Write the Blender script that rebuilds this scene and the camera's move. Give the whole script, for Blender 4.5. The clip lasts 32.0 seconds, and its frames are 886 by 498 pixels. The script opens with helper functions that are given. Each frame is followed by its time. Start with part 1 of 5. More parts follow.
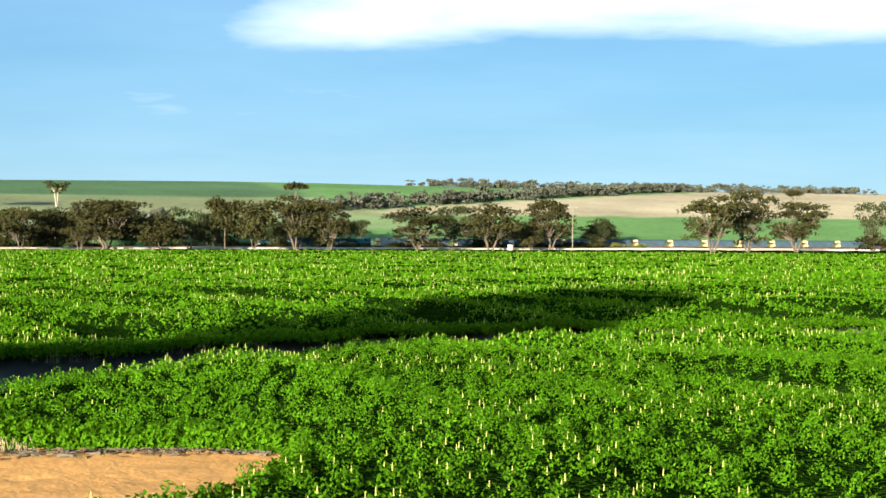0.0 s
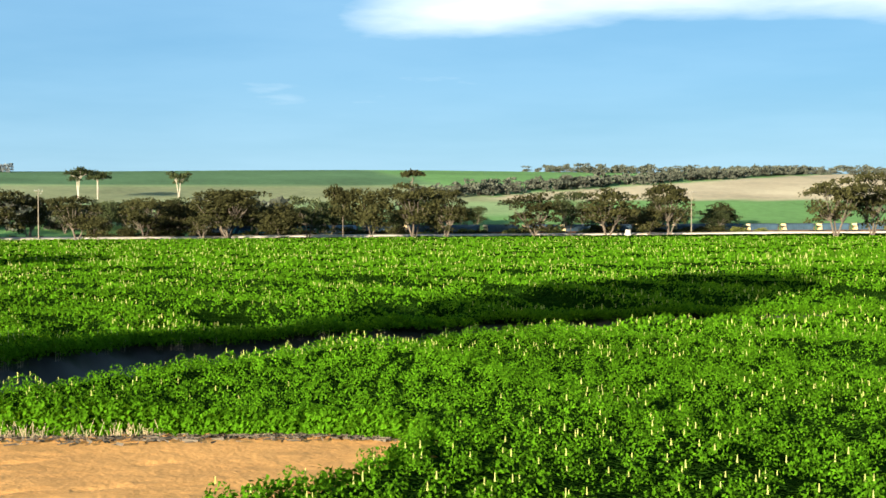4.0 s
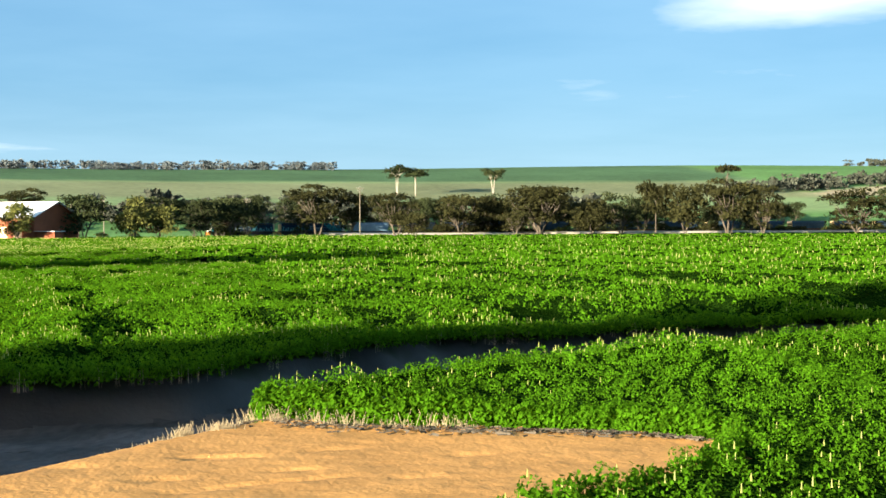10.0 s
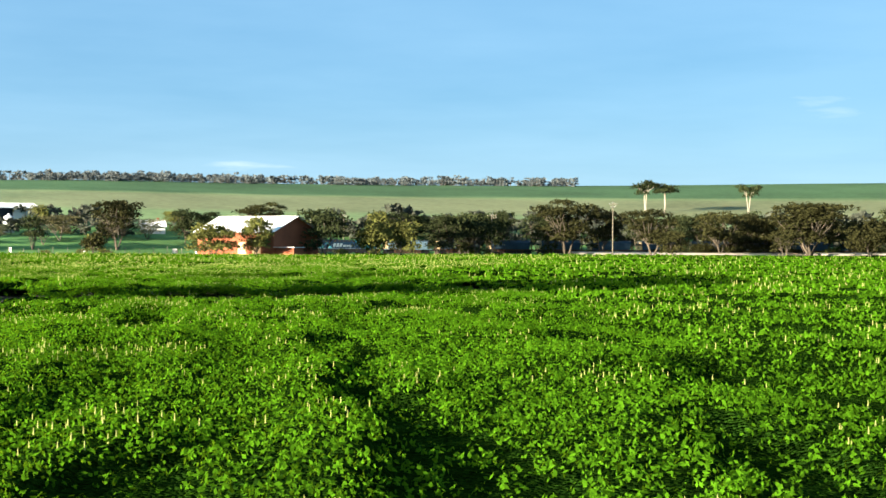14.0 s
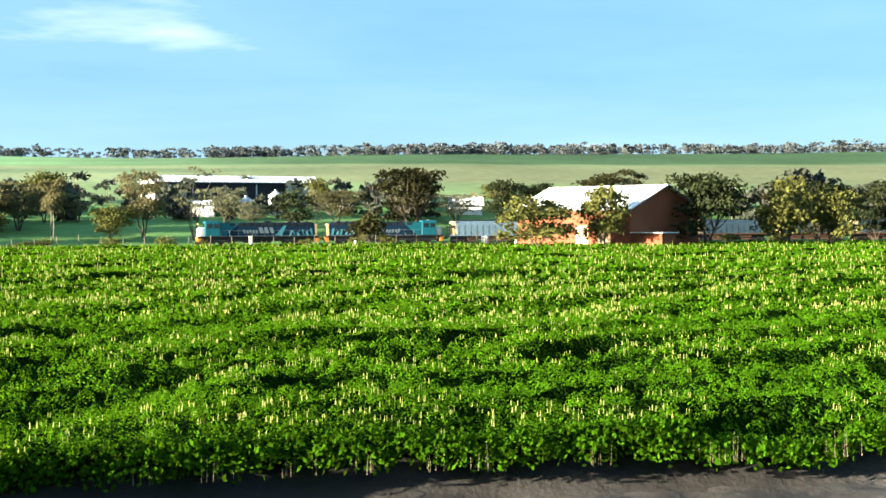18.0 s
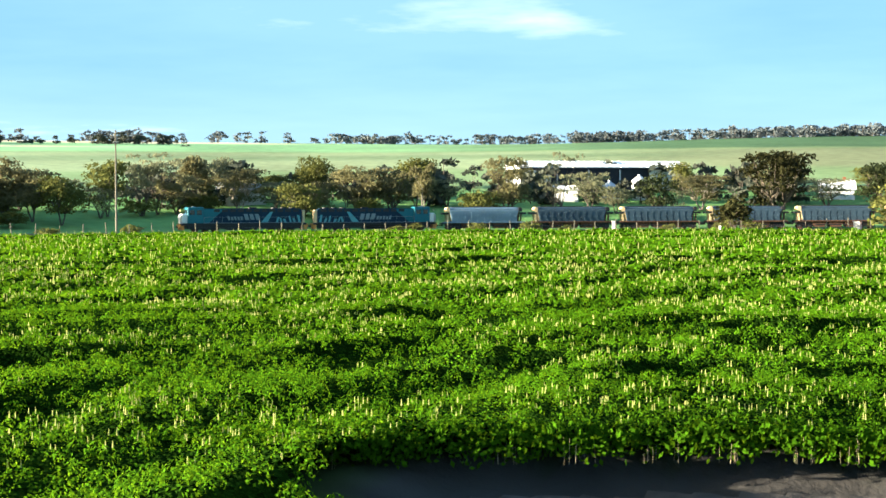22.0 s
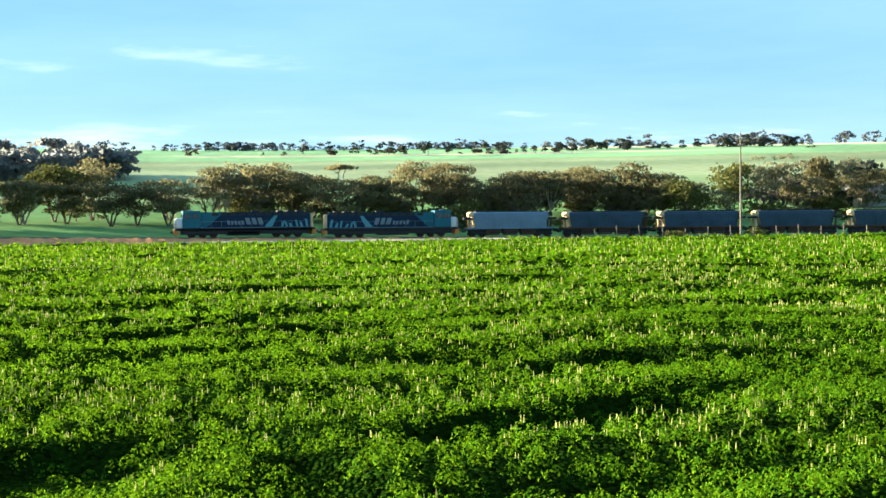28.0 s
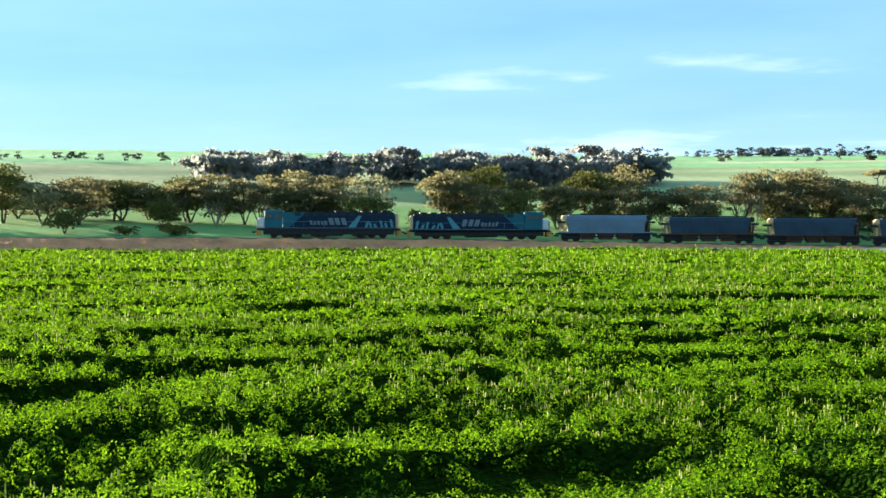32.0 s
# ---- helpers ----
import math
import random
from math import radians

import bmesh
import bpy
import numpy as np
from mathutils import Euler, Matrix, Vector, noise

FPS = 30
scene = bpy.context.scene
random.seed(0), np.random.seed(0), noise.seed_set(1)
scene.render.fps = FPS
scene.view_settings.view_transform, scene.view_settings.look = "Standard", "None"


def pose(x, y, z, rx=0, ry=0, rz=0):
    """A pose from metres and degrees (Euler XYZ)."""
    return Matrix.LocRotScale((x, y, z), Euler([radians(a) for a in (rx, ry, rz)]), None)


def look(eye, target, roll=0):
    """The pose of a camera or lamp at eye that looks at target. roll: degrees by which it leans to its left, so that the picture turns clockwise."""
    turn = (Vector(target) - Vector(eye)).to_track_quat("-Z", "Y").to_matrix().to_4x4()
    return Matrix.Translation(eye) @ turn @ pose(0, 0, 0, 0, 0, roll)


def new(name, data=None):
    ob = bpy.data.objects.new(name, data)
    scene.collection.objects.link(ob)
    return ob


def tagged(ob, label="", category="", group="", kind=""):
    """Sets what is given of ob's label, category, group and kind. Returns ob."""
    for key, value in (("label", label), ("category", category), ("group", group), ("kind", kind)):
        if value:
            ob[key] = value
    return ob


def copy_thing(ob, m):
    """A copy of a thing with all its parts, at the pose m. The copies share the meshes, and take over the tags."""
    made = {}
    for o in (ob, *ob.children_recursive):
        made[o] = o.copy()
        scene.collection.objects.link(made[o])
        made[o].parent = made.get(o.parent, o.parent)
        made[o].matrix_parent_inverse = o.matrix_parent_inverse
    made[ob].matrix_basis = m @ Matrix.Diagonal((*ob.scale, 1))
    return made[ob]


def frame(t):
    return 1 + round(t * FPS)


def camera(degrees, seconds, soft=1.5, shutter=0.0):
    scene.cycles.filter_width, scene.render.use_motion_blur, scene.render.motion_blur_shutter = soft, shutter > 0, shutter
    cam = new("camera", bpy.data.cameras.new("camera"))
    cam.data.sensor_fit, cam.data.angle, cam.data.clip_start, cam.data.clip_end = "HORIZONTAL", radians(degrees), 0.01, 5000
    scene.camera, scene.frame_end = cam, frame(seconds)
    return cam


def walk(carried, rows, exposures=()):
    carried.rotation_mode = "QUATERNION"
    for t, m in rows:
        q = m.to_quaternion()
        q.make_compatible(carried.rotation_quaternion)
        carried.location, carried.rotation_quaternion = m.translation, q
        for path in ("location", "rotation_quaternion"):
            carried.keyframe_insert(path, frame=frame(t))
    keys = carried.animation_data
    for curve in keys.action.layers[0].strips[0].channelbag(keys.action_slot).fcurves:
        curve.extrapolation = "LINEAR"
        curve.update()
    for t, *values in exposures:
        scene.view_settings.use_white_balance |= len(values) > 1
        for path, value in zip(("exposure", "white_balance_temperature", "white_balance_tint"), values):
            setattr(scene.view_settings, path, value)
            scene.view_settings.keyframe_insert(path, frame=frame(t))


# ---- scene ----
EYE = 3.8
cam = camera(34.85, 32.0, soft=1.6)
# seconds, metres ahead, turn to the left, tilt up, lean
WALK = [
    (0.0, 0, -33.69, -0.37, -0.31), (0.5, 0, -33.10, -0.19, -0.34), (1.0, 0, -32.55, -0.05, -0.34),
    (1.5, 0, -31.71, -0.03, -0.12), (2.0, 0, -30.88, -0.13, 0.23), (2.5, 0, -30.35, -0.34, 0.38),
    (4.5, 0, -27.95, -1.17, 0.24), (5.0, 0, -26.58, -1.37, 0.34), (5.5, 0, -25.41, -1.31, 0.60),
    (6.0, 0, -24.24, -1.02, 0.63), (6.5, 0, -23.63, -0.87, 0.49), (7.0, 0, -23.03, -0.76, 0.34),
    (7.5, 0, -22.16, -0.76, 0.27), (8.0, 0, -21.07, -0.55, 0.30), (8.5, 0, -20.06, -0.44, 0.20),
    (9.0, 0, -19.14, -0.65, 0.20), (9.5, 0, -18.02, -1.22, 0.06), (10.0, 0, -16.33, -1.03, 0.22),
    (10.5, 0, -14.91, -0.67, 0.28), (11.0, 0, -13.90, -0.85, 0.08), (11.5, 0, -13.20, -1.23, -0.17),
    (12.0, 0, -11.89, -1.17, -0.12), (12.5, 0, -10.51, -0.65, -0.12), (13.0, 0, -9.26, -0.34, -0.24),
    (13.5, 9, -8.17, -0.27, -0.38), (14.0, 27.5, -7.05, -0.30, -0.33), (14.5, 46, -6.00, -0.33, -0.27),
    (15.0, 64.6, -5.10, -0.36, -0.20), (15.5, 83.2, -3.96, -0.37, -0.13), (16.0, 102, -1.12, -0.22, -0.05),
    (16.5, 121, 2.45, -0.18, 0.02), (17.0, 138, 5.20, -0.64, 0.06), (17.5, 142, 6.89, -0.84, 0.08),
    (18.0, 142, 7.24, -1.04, 0.25), (18.5, 142, 8.41, -1.21, 0.37), (19.0, 142, 9.96, -1.27, 0.40),
    (19.5, 142, 11.75, -1.38, 0.44), (20.0, 142, 14.03, -1.45, 0.54), (20.5, 142, 15.98, -1.40, 0.52),
    (21.0, 142, 17.76, -1.40, 0.12), (21.5, 142, 19.32, -1.52, 0.05), (22.0, 142, 21.90, -1.59, 0.24),
    (22.5, 142, 24.24, -1.53, 0.30), (23.0, 142, 26.62, -1.40, 0.23), (23.5, 142, 28.30, -1.25, 0.30),
    (24.0, 142, 29.55, -1.60, 0.13), (24.5, 142, 31.01, -1.95, 0.15), (25.0, 142, 33.21, -1.92, 0.29),
    (25.5, 142, 35.34, -1.71, 0.41), (27.5, 142, 44.16, -1.26, 0.40), (28.0, 142, 46.84, -1.32, 0.56),
    (28.5, 142, 49.53, -1.25, 0.67), (29.0, 142, 53.18, -0.67, 0.66), (29.5, 142, 56.74, -0.42, 0.19),
    (30.0, 142, 60.10, -0.63, -0.15), (30.5, 142, 62.57, -0.62, -0.06), (31.0, 142, 64.67, -0.32, 0.10),
    (31.5, 142, 66.09, -0.38, 0.03), (32.0, 142, 68.16, -0.99, -0.07),
]
walk(cam, [(t, pose(0, y, EYE, 90 + tilt, lean, turn)) for t, y, turn, tilt, lean in WALK], [(0, 2.2), (2, 2.08), (5, 2.16), (13, 2.22), (17, 2.5), (25, 2.68), (32, 2.54)])

# ---- light ----
SUN_AZ, SUN_EL = -121.0, 9.5
SUN_DIR = Vector((math.sin(radians(SUN_AZ)) * math.cos(radians(SUN_EL)), math.cos(radians(SUN_AZ)) * math.cos(radians(SUN_EL)), math.sin(radians(SUN_EL))))
world = bpy.data.worlds.new("sky")
scene.world = world
world.use_nodes = True


def build_sky():
    nt = world.node_tree
    n, l = nt.nodes, nt.links
    n.clear()
    out, bg = n.new("ShaderNodeOutputWorld"), n.new("ShaderNodeBackground")
    sky = n.new("ShaderNodeTexSky")
    sky.sky_type, sky.sun_disc = "NISHITA", False
    sky.sun_elevation, sky.sun_rotation = radians(SUN_EL), radians(SUN_AZ)
    sky.air_density, sky.dust_density, sky.ozone_density = 1.0, 0.3, 2.0
    tc, sep = n.new("ShaderNodeTexCoord"), n.new("ShaderNodeSeparateXYZ")
    l.new(tc.outputs["Generated"], sep.inputs[0])
    # the clouds lie on a flat layer high above the plain
    lift = n.new("ShaderNodeMath")
    lift.operation = "ADD"
    lift.inputs[1].default_value = 0.06
    l.new(sep.outputs["Z"], lift.inputs[0])
    inv = n.new("ShaderNodeMath")
    inv.operation = "DIVIDE"
    inv.inputs[0].default_value = 1.0
    l.new(lift.outputs[0], inv.inputs[1])
    flat = n.new("ShaderNodeVectorMath")
    flat.operation = "SCALE"
    l.new(tc.outputs["Generated"], flat.inputs[0])
    l.new(inv.outputs[0], flat.inputs["Scale"])
    noise_a = n.new("ShaderNodeTexNoise")
    noise_a.inputs["Scale"].default_value, noise_a.inputs["Detail"].default_value = 0.55, 7.0
    noise_a.inputs["Roughness"].default_value = 0.55
    l.new(flat.outputs[0], noise_a.inputs["Vector"])
    # a cloud bank stands high to the north-east; elsewhere only wisps
    bank = n.new("ShaderNodeVectorMath")
    bank.operation = "DOT_PRODUCT"
    bank.inputs[1].default_value = (math.sin(radians(46)), math.cos(radians(46)), 0)
    l.new(tc.outputs["Generated"], bank.inputs[0])
    side, high, both, grow = (n.new("ShaderNodeMapRange"), n.new("ShaderNodeMapRange"), n.new("ShaderNodeMath"), n.new("ShaderNodeMapRange"))
    side.inputs["From Min"].default_value, side.inputs["From Max"].default_value = 0.918, 0.955
    high.inputs["From Min"].default_value, high.inputs["From Max"].default_value = 0.122, 0.15
    both.operation = "MULTIPLY"
    l.new(bank.outputs["Value"], side.inputs[0])
    l.new(sep.outputs["Z"], high.inputs[0])
    l.new(side.outputs[0], both.inputs[0])
    l.new(high.outputs[0], both.inputs[1])
    grow.inputs["To Min"].default_value, grow.inputs["To Max"].default_value = -0.19, 0.22
    l.new(both.outputs[0], grow.inputs[0])
    # and a low broken line of cloud stands over the west
    west, wside, low, lows = n.new("ShaderNodeVectorMath"), n.new("ShaderNodeMapRange"), n.new("ShaderNodeMapRange"), n.new("ShaderNodeMath")
    west.operation, lows.operation = "DOT_PRODUCT", "MULTIPLY"
    west.inputs[1].default_value = (math.sin(radians(-62)), math.cos(radians(-62)), 0)
    l.new(tc.outputs["Generated"], west.inputs[0])
    l.new(west.outputs["Value"], wside.inputs[0])
    wside.inputs["From Min"].default_value, wside.inputs["From Max"].default_value = 0.7, 0.95
    l.new(sep.outputs["Z"], low.inputs[0])
    low.inputs["From Min"].default_value, low.inputs["From Max"].default_value = 0.125, 0.07
    low.inputs["To Max"].default_value = 0.085
    l.new(wside.outputs[0], lows.inputs[0])
    l.new(low.outputs[0], lows.inputs[1])
    first, total = n.new("ShaderNodeMath"), n.new("ShaderNodeMath")
    first.operation = total.operation = "ADD"
    l.new(noise_a.outputs["Fac"], first.inputs[0])
    l.new(grow.outputs[0], first.inputs[1])
    l.new(first.outputs[0], total.inputs[0])
    l.new(lows.outputs[0], total.inputs[1])
    ramp = n.new("ShaderNodeValToRGB")
    ramp.color_ramp.elements[0].position, ramp.color_ramp.elements[1].position = 0.465, 0.73
    l.new(total.outputs[0], ramp.inputs[0])
    blue = n.new("ShaderNodeMix")
    blue.data_type, blue.blend_type = "RGBA", "MULTIPLY"
    blue.inputs["Factor"].default_value = 1.0
    blue.inputs["B"].default_value = (0.62, 1.05, 1.4, 1)
    l.new(sky.outputs[0], blue.inputs["A"])
    # thin high haze pales the blue evenly
    veil = n.new("ShaderNodeMix")
    veil.data_type = "RGBA"
    veil.inputs["Factor"].default_value = 0.55
    veil.inputs["B"].default_value = (3.6, 7.4, 11.5, 1)
    l.new(blue.outputs["Result"], veil.inputs["A"])
    # soft pale mottling, and a whiter sky low down
    mottle, mot = n.new("ShaderNodeMapRange"), n.new("ShaderNodeMix")
    mottle.inputs["From Min"].default_value, mottle.inputs["From Max"].default_value = 0.36, 0.62
    mottle.inputs["To Max"].default_value = 0.13
    l.new(noise_a.outputs["Fac"], mottle.inputs[0])
    mot.data_type = "RGBA"
    mot.inputs["B"].default_value = (7.6, 11.6, 14.4, 1)
    l.new(mottle.outputs[0], mot.inputs["Factor"])
    l.new(veil.outputs["Result"], mot.inputs["A"])
    rim, pale = n.new("ShaderNodeMapRange"), n.new("ShaderNodeMix")
    rim.inputs["From Min"].default_value, rim.inputs["From Max"].default_value = 0.1, 0.03
    rim.inputs["To Max"].default_value = 0.24
    l.new(sep.outputs["Z"], rim.inputs[0])
    pale.data_type = "RGBA"
    pale.inputs["B"].default_value = (9.0, 12.0, 13.8, 1)
    l.new(rim.outputs[0], pale.inputs["Factor"])
    l.new(mot.outputs["Result"], pale.inputs["A"])
    # bright warm haze round the low sun, added out of view to warm the fill
    near, glow, halo = n.new("ShaderNodeVectorMath"), n.new("ShaderNodeMapRange"), n.new("ShaderNodeMix")
    near.operation, glow.interpolation_type, halo.data_type = "DOT_PRODUCT", "SMOOTHSTEP", "RGBA"
    near.inputs[1].default_value = SUN_DIR
    glow.inputs["From Min"].default_value, glow.inputs["From Max"].default_value = 0.91, 1.0
    halo.inputs["B"].default_value = (135, 102, 64, 1)
    l.new(tc.outputs["Generated"], near.inputs[0])
    l.new(near.outputs["Value"], glow.inputs[0])
    l.new(glow.outputs[0], halo.inputs["Factor"])
    l.new(pale.outputs["Result"], halo.inputs["A"])
    mix = n.new("ShaderNodeMix")
    mix.data_type = "RGBA"
    mix.inputs["B"].default_value = (12.0, 13.6, 14.4, 1)
    l.new(ramp.outputs[0], mix.inputs["Factor"])
    l.new(halo.outputs["Result"], mix.inputs["A"])
    l.new(mix.outputs["Result"], bg.inputs[0])
    bg.inputs[1].default_value = 0.021
    l.new(bg.outputs[0], out.inputs[0])


build_sky()
sun = new("sun", bpy.data.lights.new("sun", "SUN"))
sun.data.energy, sun.data.angle, sun.data.color = 5.0, radians(0.6), (1.0, 0.91, 0.7)
sun.matrix_world = look(SUN_DIR * 500, (0, 0, 0))


# ---- materials ----
def material(name, base, rough=0.7, metal=0.0, vary=0.25, scale=3.0, bump=0.0, fine=40.0, through_light=0.0, random_tint=0.0, attr="", spec=0.4, island=0.0, grit=0.0, leafy=0.0, through_tint=(1.0, 1.0, 1.0)):
    """A surface whose colour wanders at two scales, with fine relief."""
    m = bpy.data.materials.new(name)
    m.use_nodes = True
    nt = m.node_tree
    n, l = nt.nodes, nt.links
    b = n["Principled BSDF"]
    b.inputs["Roughness"].default_value, b.inputs["Metallic"].default_value = rough, metal
    b.inputs["Specular IOR Level"].default_value = spec
    tc = n.new("ShaderNodeTexCoord")
    big, small = n.new("ShaderNodeTexNoise"), n.new("ShaderNodeTexNoise")
    big.inputs["Scale"].default_value, big.inputs["Detail"].default_value = scale, 3.0
    small.inputs["Scale"].default_value, small.inputs["Detail"].default_value = fine, 2.0
    for q in (big, small):
        l.new(tc.outputs["Object"], q.inputs["Vector"])
    add = n.new("ShaderNodeMath")
    add.operation = "MULTIPLY_ADD"
    add.inputs[1].default_value = 0.6
    l.new(small.outputs["Fac"], add.inputs[0])
    l.new(big.outputs["Fac"], add.inputs[2])
    val = n.new("ShaderNodeMapRange")
    val.inputs["From Min"].default_value, val.inputs["From Max"].default_value = 0.45, 1.15
    val.inputs["To Min"].default_value, val.inputs["To Max"].default_value = 1 - vary, 1 + vary
    l.new(add.outputs[0], val.inputs[0])
    factor = val.outputs[0]
    if random_tint or island:
        src = n.new("ShaderNodeNewGeometry").outputs["Random Per Island"] if island else n.new("ShaderNodeObjectInfo").outputs["Random"]
        k = island or random_tint
        rr = n.new("ShaderNodeMapRange")
        rr.inputs["To Min"].default_value, rr.inputs["To Max"].default_value = 1 - k, 1 + k
        l.new(src, rr.inputs[0])
        mm = n.new("ShaderNodeMath")
        mm.operation = "MULTIPLY"
        l.new(factor, mm.inputs[0])
        l.new(rr.outputs[0], mm.inputs[1])
        factor = mm.outputs[0]
    tint = n.new("ShaderNodeVectorMath")
    tint.operation = "SCALE"
    if attr:
        at = n.new("ShaderNodeAttribute")
        at.attribute_name = attr
        l.new(at.outputs["Color"], tint.inputs[0])
    else:
        tint.inputs[0].default_value = base
    l.new(factor, tint.inputs["Scale"])
    l.new(tint.outputs[0], b.inputs["Base Color"])
    if leafy:
        # overlapping leaflets: every cell has its own tilt and tone
        vo, bp = n.new("ShaderNodeTexVoronoi"), n.new("ShaderNodeBump")
        vo.inputs["Scale"].default_value = leafy
        l.new(tc.outputs["Object"], vo.inputs["Vector"])
        tone, tone2 = n.new("ShaderNodeMapRange"), n.new("ShaderNodeVectorMath")
        tone.inputs["To Min"].default_value, tone.inputs["To Max"].default_value = 0.3, 1.5
        l.new(vo.outputs["Color"], tone.inputs[0])
        tone2.operation = "SCALE"
        l.new(tint.outputs[0], tone2.inputs[0])
        l.new(tone.outputs[0], tone2.inputs["Scale"])
        l.new(tone2.outputs[0], b.inputs["Base Color"])
        bp.inputs["Strength"].default_value, bp.inputs["Distance"].default_value = 1.0, 0.25
        l.new(vo.outputs["Distance"], bp.inputs["Height"])
        bp.invert = True
        l.new(bp.outputs[0], b.inputs["Normal"])
    if grit:
        gn, bp = n.new("ShaderNodeTexNoise"), n.new("ShaderNodeBump")
        gn.inputs["Scale"].default_value, gn.inputs["Detail"].default_value = grit, 6.0
        gn.inputs["Roughness"].default_value = 0.65
        l.new(tc.outputs["Object"], gn.inputs["Vector"])
        bp.inputs["Strength"].default_value, bp.inputs["Distance"].default_value = 0.6, 0.1
        l.new(gn.outputs["Fac"], bp.inputs["Height"])
        l.new(bp.outputs[0], b.inputs["Normal"])
    if bump:
        bp = n.new("ShaderNodeBump")
        bp.inputs["Strength"].default_value, bp.inputs["Distance"].default_value = bump, 0.05
        l.new(add.outputs[0], bp.inputs["Height"])
        l.new(bp.outputs[0], b.inputs["Normal"])
    if through_light:
        tr = n.new("ShaderNodeBsdfTranslucent")
        passed = n.new("ShaderNodeVectorMath")
        passed.operation = "MULTIPLY"
        passed.inputs[1].default_value = through_tint
        l.new(tint.outputs[0], passed.inputs[0])
        l.new(passed.outputs[0], tr.inputs[0])
        mx = n.new("ShaderNodeMixShader")
        mx.inputs[0].default_value = through_light
        l.new(b.outputs[0], mx.inputs[1])
        l.new(tr.outputs[0], mx.inputs[2])
        l.new(mx.outputs[0], n["Material Output"].inputs[0])
    return m


M_LAND = material("land", (0.0608, 0.122, 0.0304), 0.95, vary=0.36, scale=0.02, fine=0.35, attr="land", spec=0.05, grit=1.6)
M_SAND = material("sand", (0.5, 0.25, 0.078), 0.95, vary=0.2, scale=0.7, fine=11.0, bump=0.5, spec=0.1)
M_LEAF = material("lupin_leaf", (0.057, 0.155, 0.005), 0.9, vary=0.3, scale=0.12, fine=2.5, through_light=0.48, island=0.4, spec=0.02, through_tint=(1.7, 1.22, 1.0))
# lower leaves in near black: the shade between the plants is in the colour
M_CANOPY_SHADE = material("lupin_undergrowth_shade", (0.011, 0.032, 0.003), 0.9, vary=0.5, scale=0.6, fine=9.0, spec=0.0, leafy=11.0)
M_SPIKE = material("lupin_flower", (0.4, 0.42, 0.125), 0.7, vary=0.12, scale=0.3, fine=8.0, through_light=0.4, spec=0.2)
M_STRAW = material("dry_stalk", (0.36, 0.29, 0.18), 0.8, vary=0.3, scale=0.8, fine=9.0)
M_TWIG = material("twig_grey", (0.085, 0.066, 0.045), 0.9, vary=0.3, scale=1.0, fine=9.0)
M_GUM = material("gum_leaf", (0.17, 0.155, 0.075), 0.85, spec=0.05, vary=0.35, scale=0.25, fine=1.5, through_light=0.58, random_tint=0.25)
M_GUM_GREY = material("gum_leaf_grey", (0.2, 0.2, 0.115), 0.85, spec=0.05, vary=0.3, scale=0.25, fine=1.5, through_light=0.58, random_tint=0.25)
M_GUM_OLIVE = material("gum_leaf_olive", (0.12, 0.125, 0.034), 0.85, spec=0.05, vary=0.3, scale=0.25, fine=1.5, through_light=0.25, random_tint=0.2)
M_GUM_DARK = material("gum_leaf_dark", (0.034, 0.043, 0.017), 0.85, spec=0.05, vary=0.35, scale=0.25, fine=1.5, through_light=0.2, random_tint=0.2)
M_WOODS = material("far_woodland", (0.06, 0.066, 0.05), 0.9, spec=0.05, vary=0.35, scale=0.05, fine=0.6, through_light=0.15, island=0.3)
# bluish grey copy of the woodland leaf, with distance haze in its colour
M_WOODS_HAZE = material("ridge_woodland", (0.09, 0.105, 0.11), 0.9, spec=0.05, vary=0.35, scale=0.05, fine=0.6, through_light=0.15, island=0.3)
M_DRY = material("dry_verge_grass", (0.134, 0.0913, 0.0456), 0.95, vary=0.4, scale=0.4, fine=5.0, bump=1.0, spec=0.05)
# the slope wood's leaf, paled and greyed to paint haze over it
M_SLOPE_HAZE = material("hazed_woodland", (0.2, 0.21, 0.2), 0.9, spec=0.05, vary=0.35, scale=0.05, fine=0.6, through_light=0.7, island=0.15)
# darker copy of the gum leaf: the eastern trees' unlit look, put into colour
M_GUM_SHADED = material("gum_leaf_shaded", (0.034, 0.034, 0.012), 0.85, spec=0.05, vary=0.35, scale=0.25, fine=1.5, through_light=0.2, random_tint=0.25)
M_BARK = material("gum_bark", (0.0852, 0.0669, 0.0487), 0.85, vary=0.4, scale=0.6, fine=6.0, bump=0.4)
M_BARK_PALE = material("gum_bark_pale", (0.335, 0.28, 0.225), 0.8, vary=0.3, scale=0.6, fine=6.0)
M_TEAL = material("teal_paint", (0.007, 0.11, 0.145), 0.5, vary=0.12, scale=0.7, fine=8.0, spec=0.25)
M_NAVY = material("navy_paint", (0.007, 0.024, 0.05), 0.55, vary=0.25, scale=0.7, fine=8.0, spec=0.15)
M_PALE = material("pale_lettering", (0.14, 0.19, 0.22), 0.5, vary=0.15, scale=0.7, fine=8.0)
M_AQUA = material("aqua_stripe", (0.06, 0.26, 0.31), 0.4, vary=0.15, scale=0.7, fine=8.0)
M_YELLOW = material("safety_yellow", (0.5, 0.19, 0.035), 0.5, vary=0.15, scale=0.7, fine=8.0)
M_CREAM = material("cream_end_paint", (0.618, 0.429, 0.232), 0.55, vary=0.25, scale=0.9, fine=8.0)
M_WAGON = material("wagon_grey_paint", (0.03, 0.055, 0.08), 0.7, spec=0.2, vary=0.3, scale=0.5, fine=6.0, random_tint=0.12)
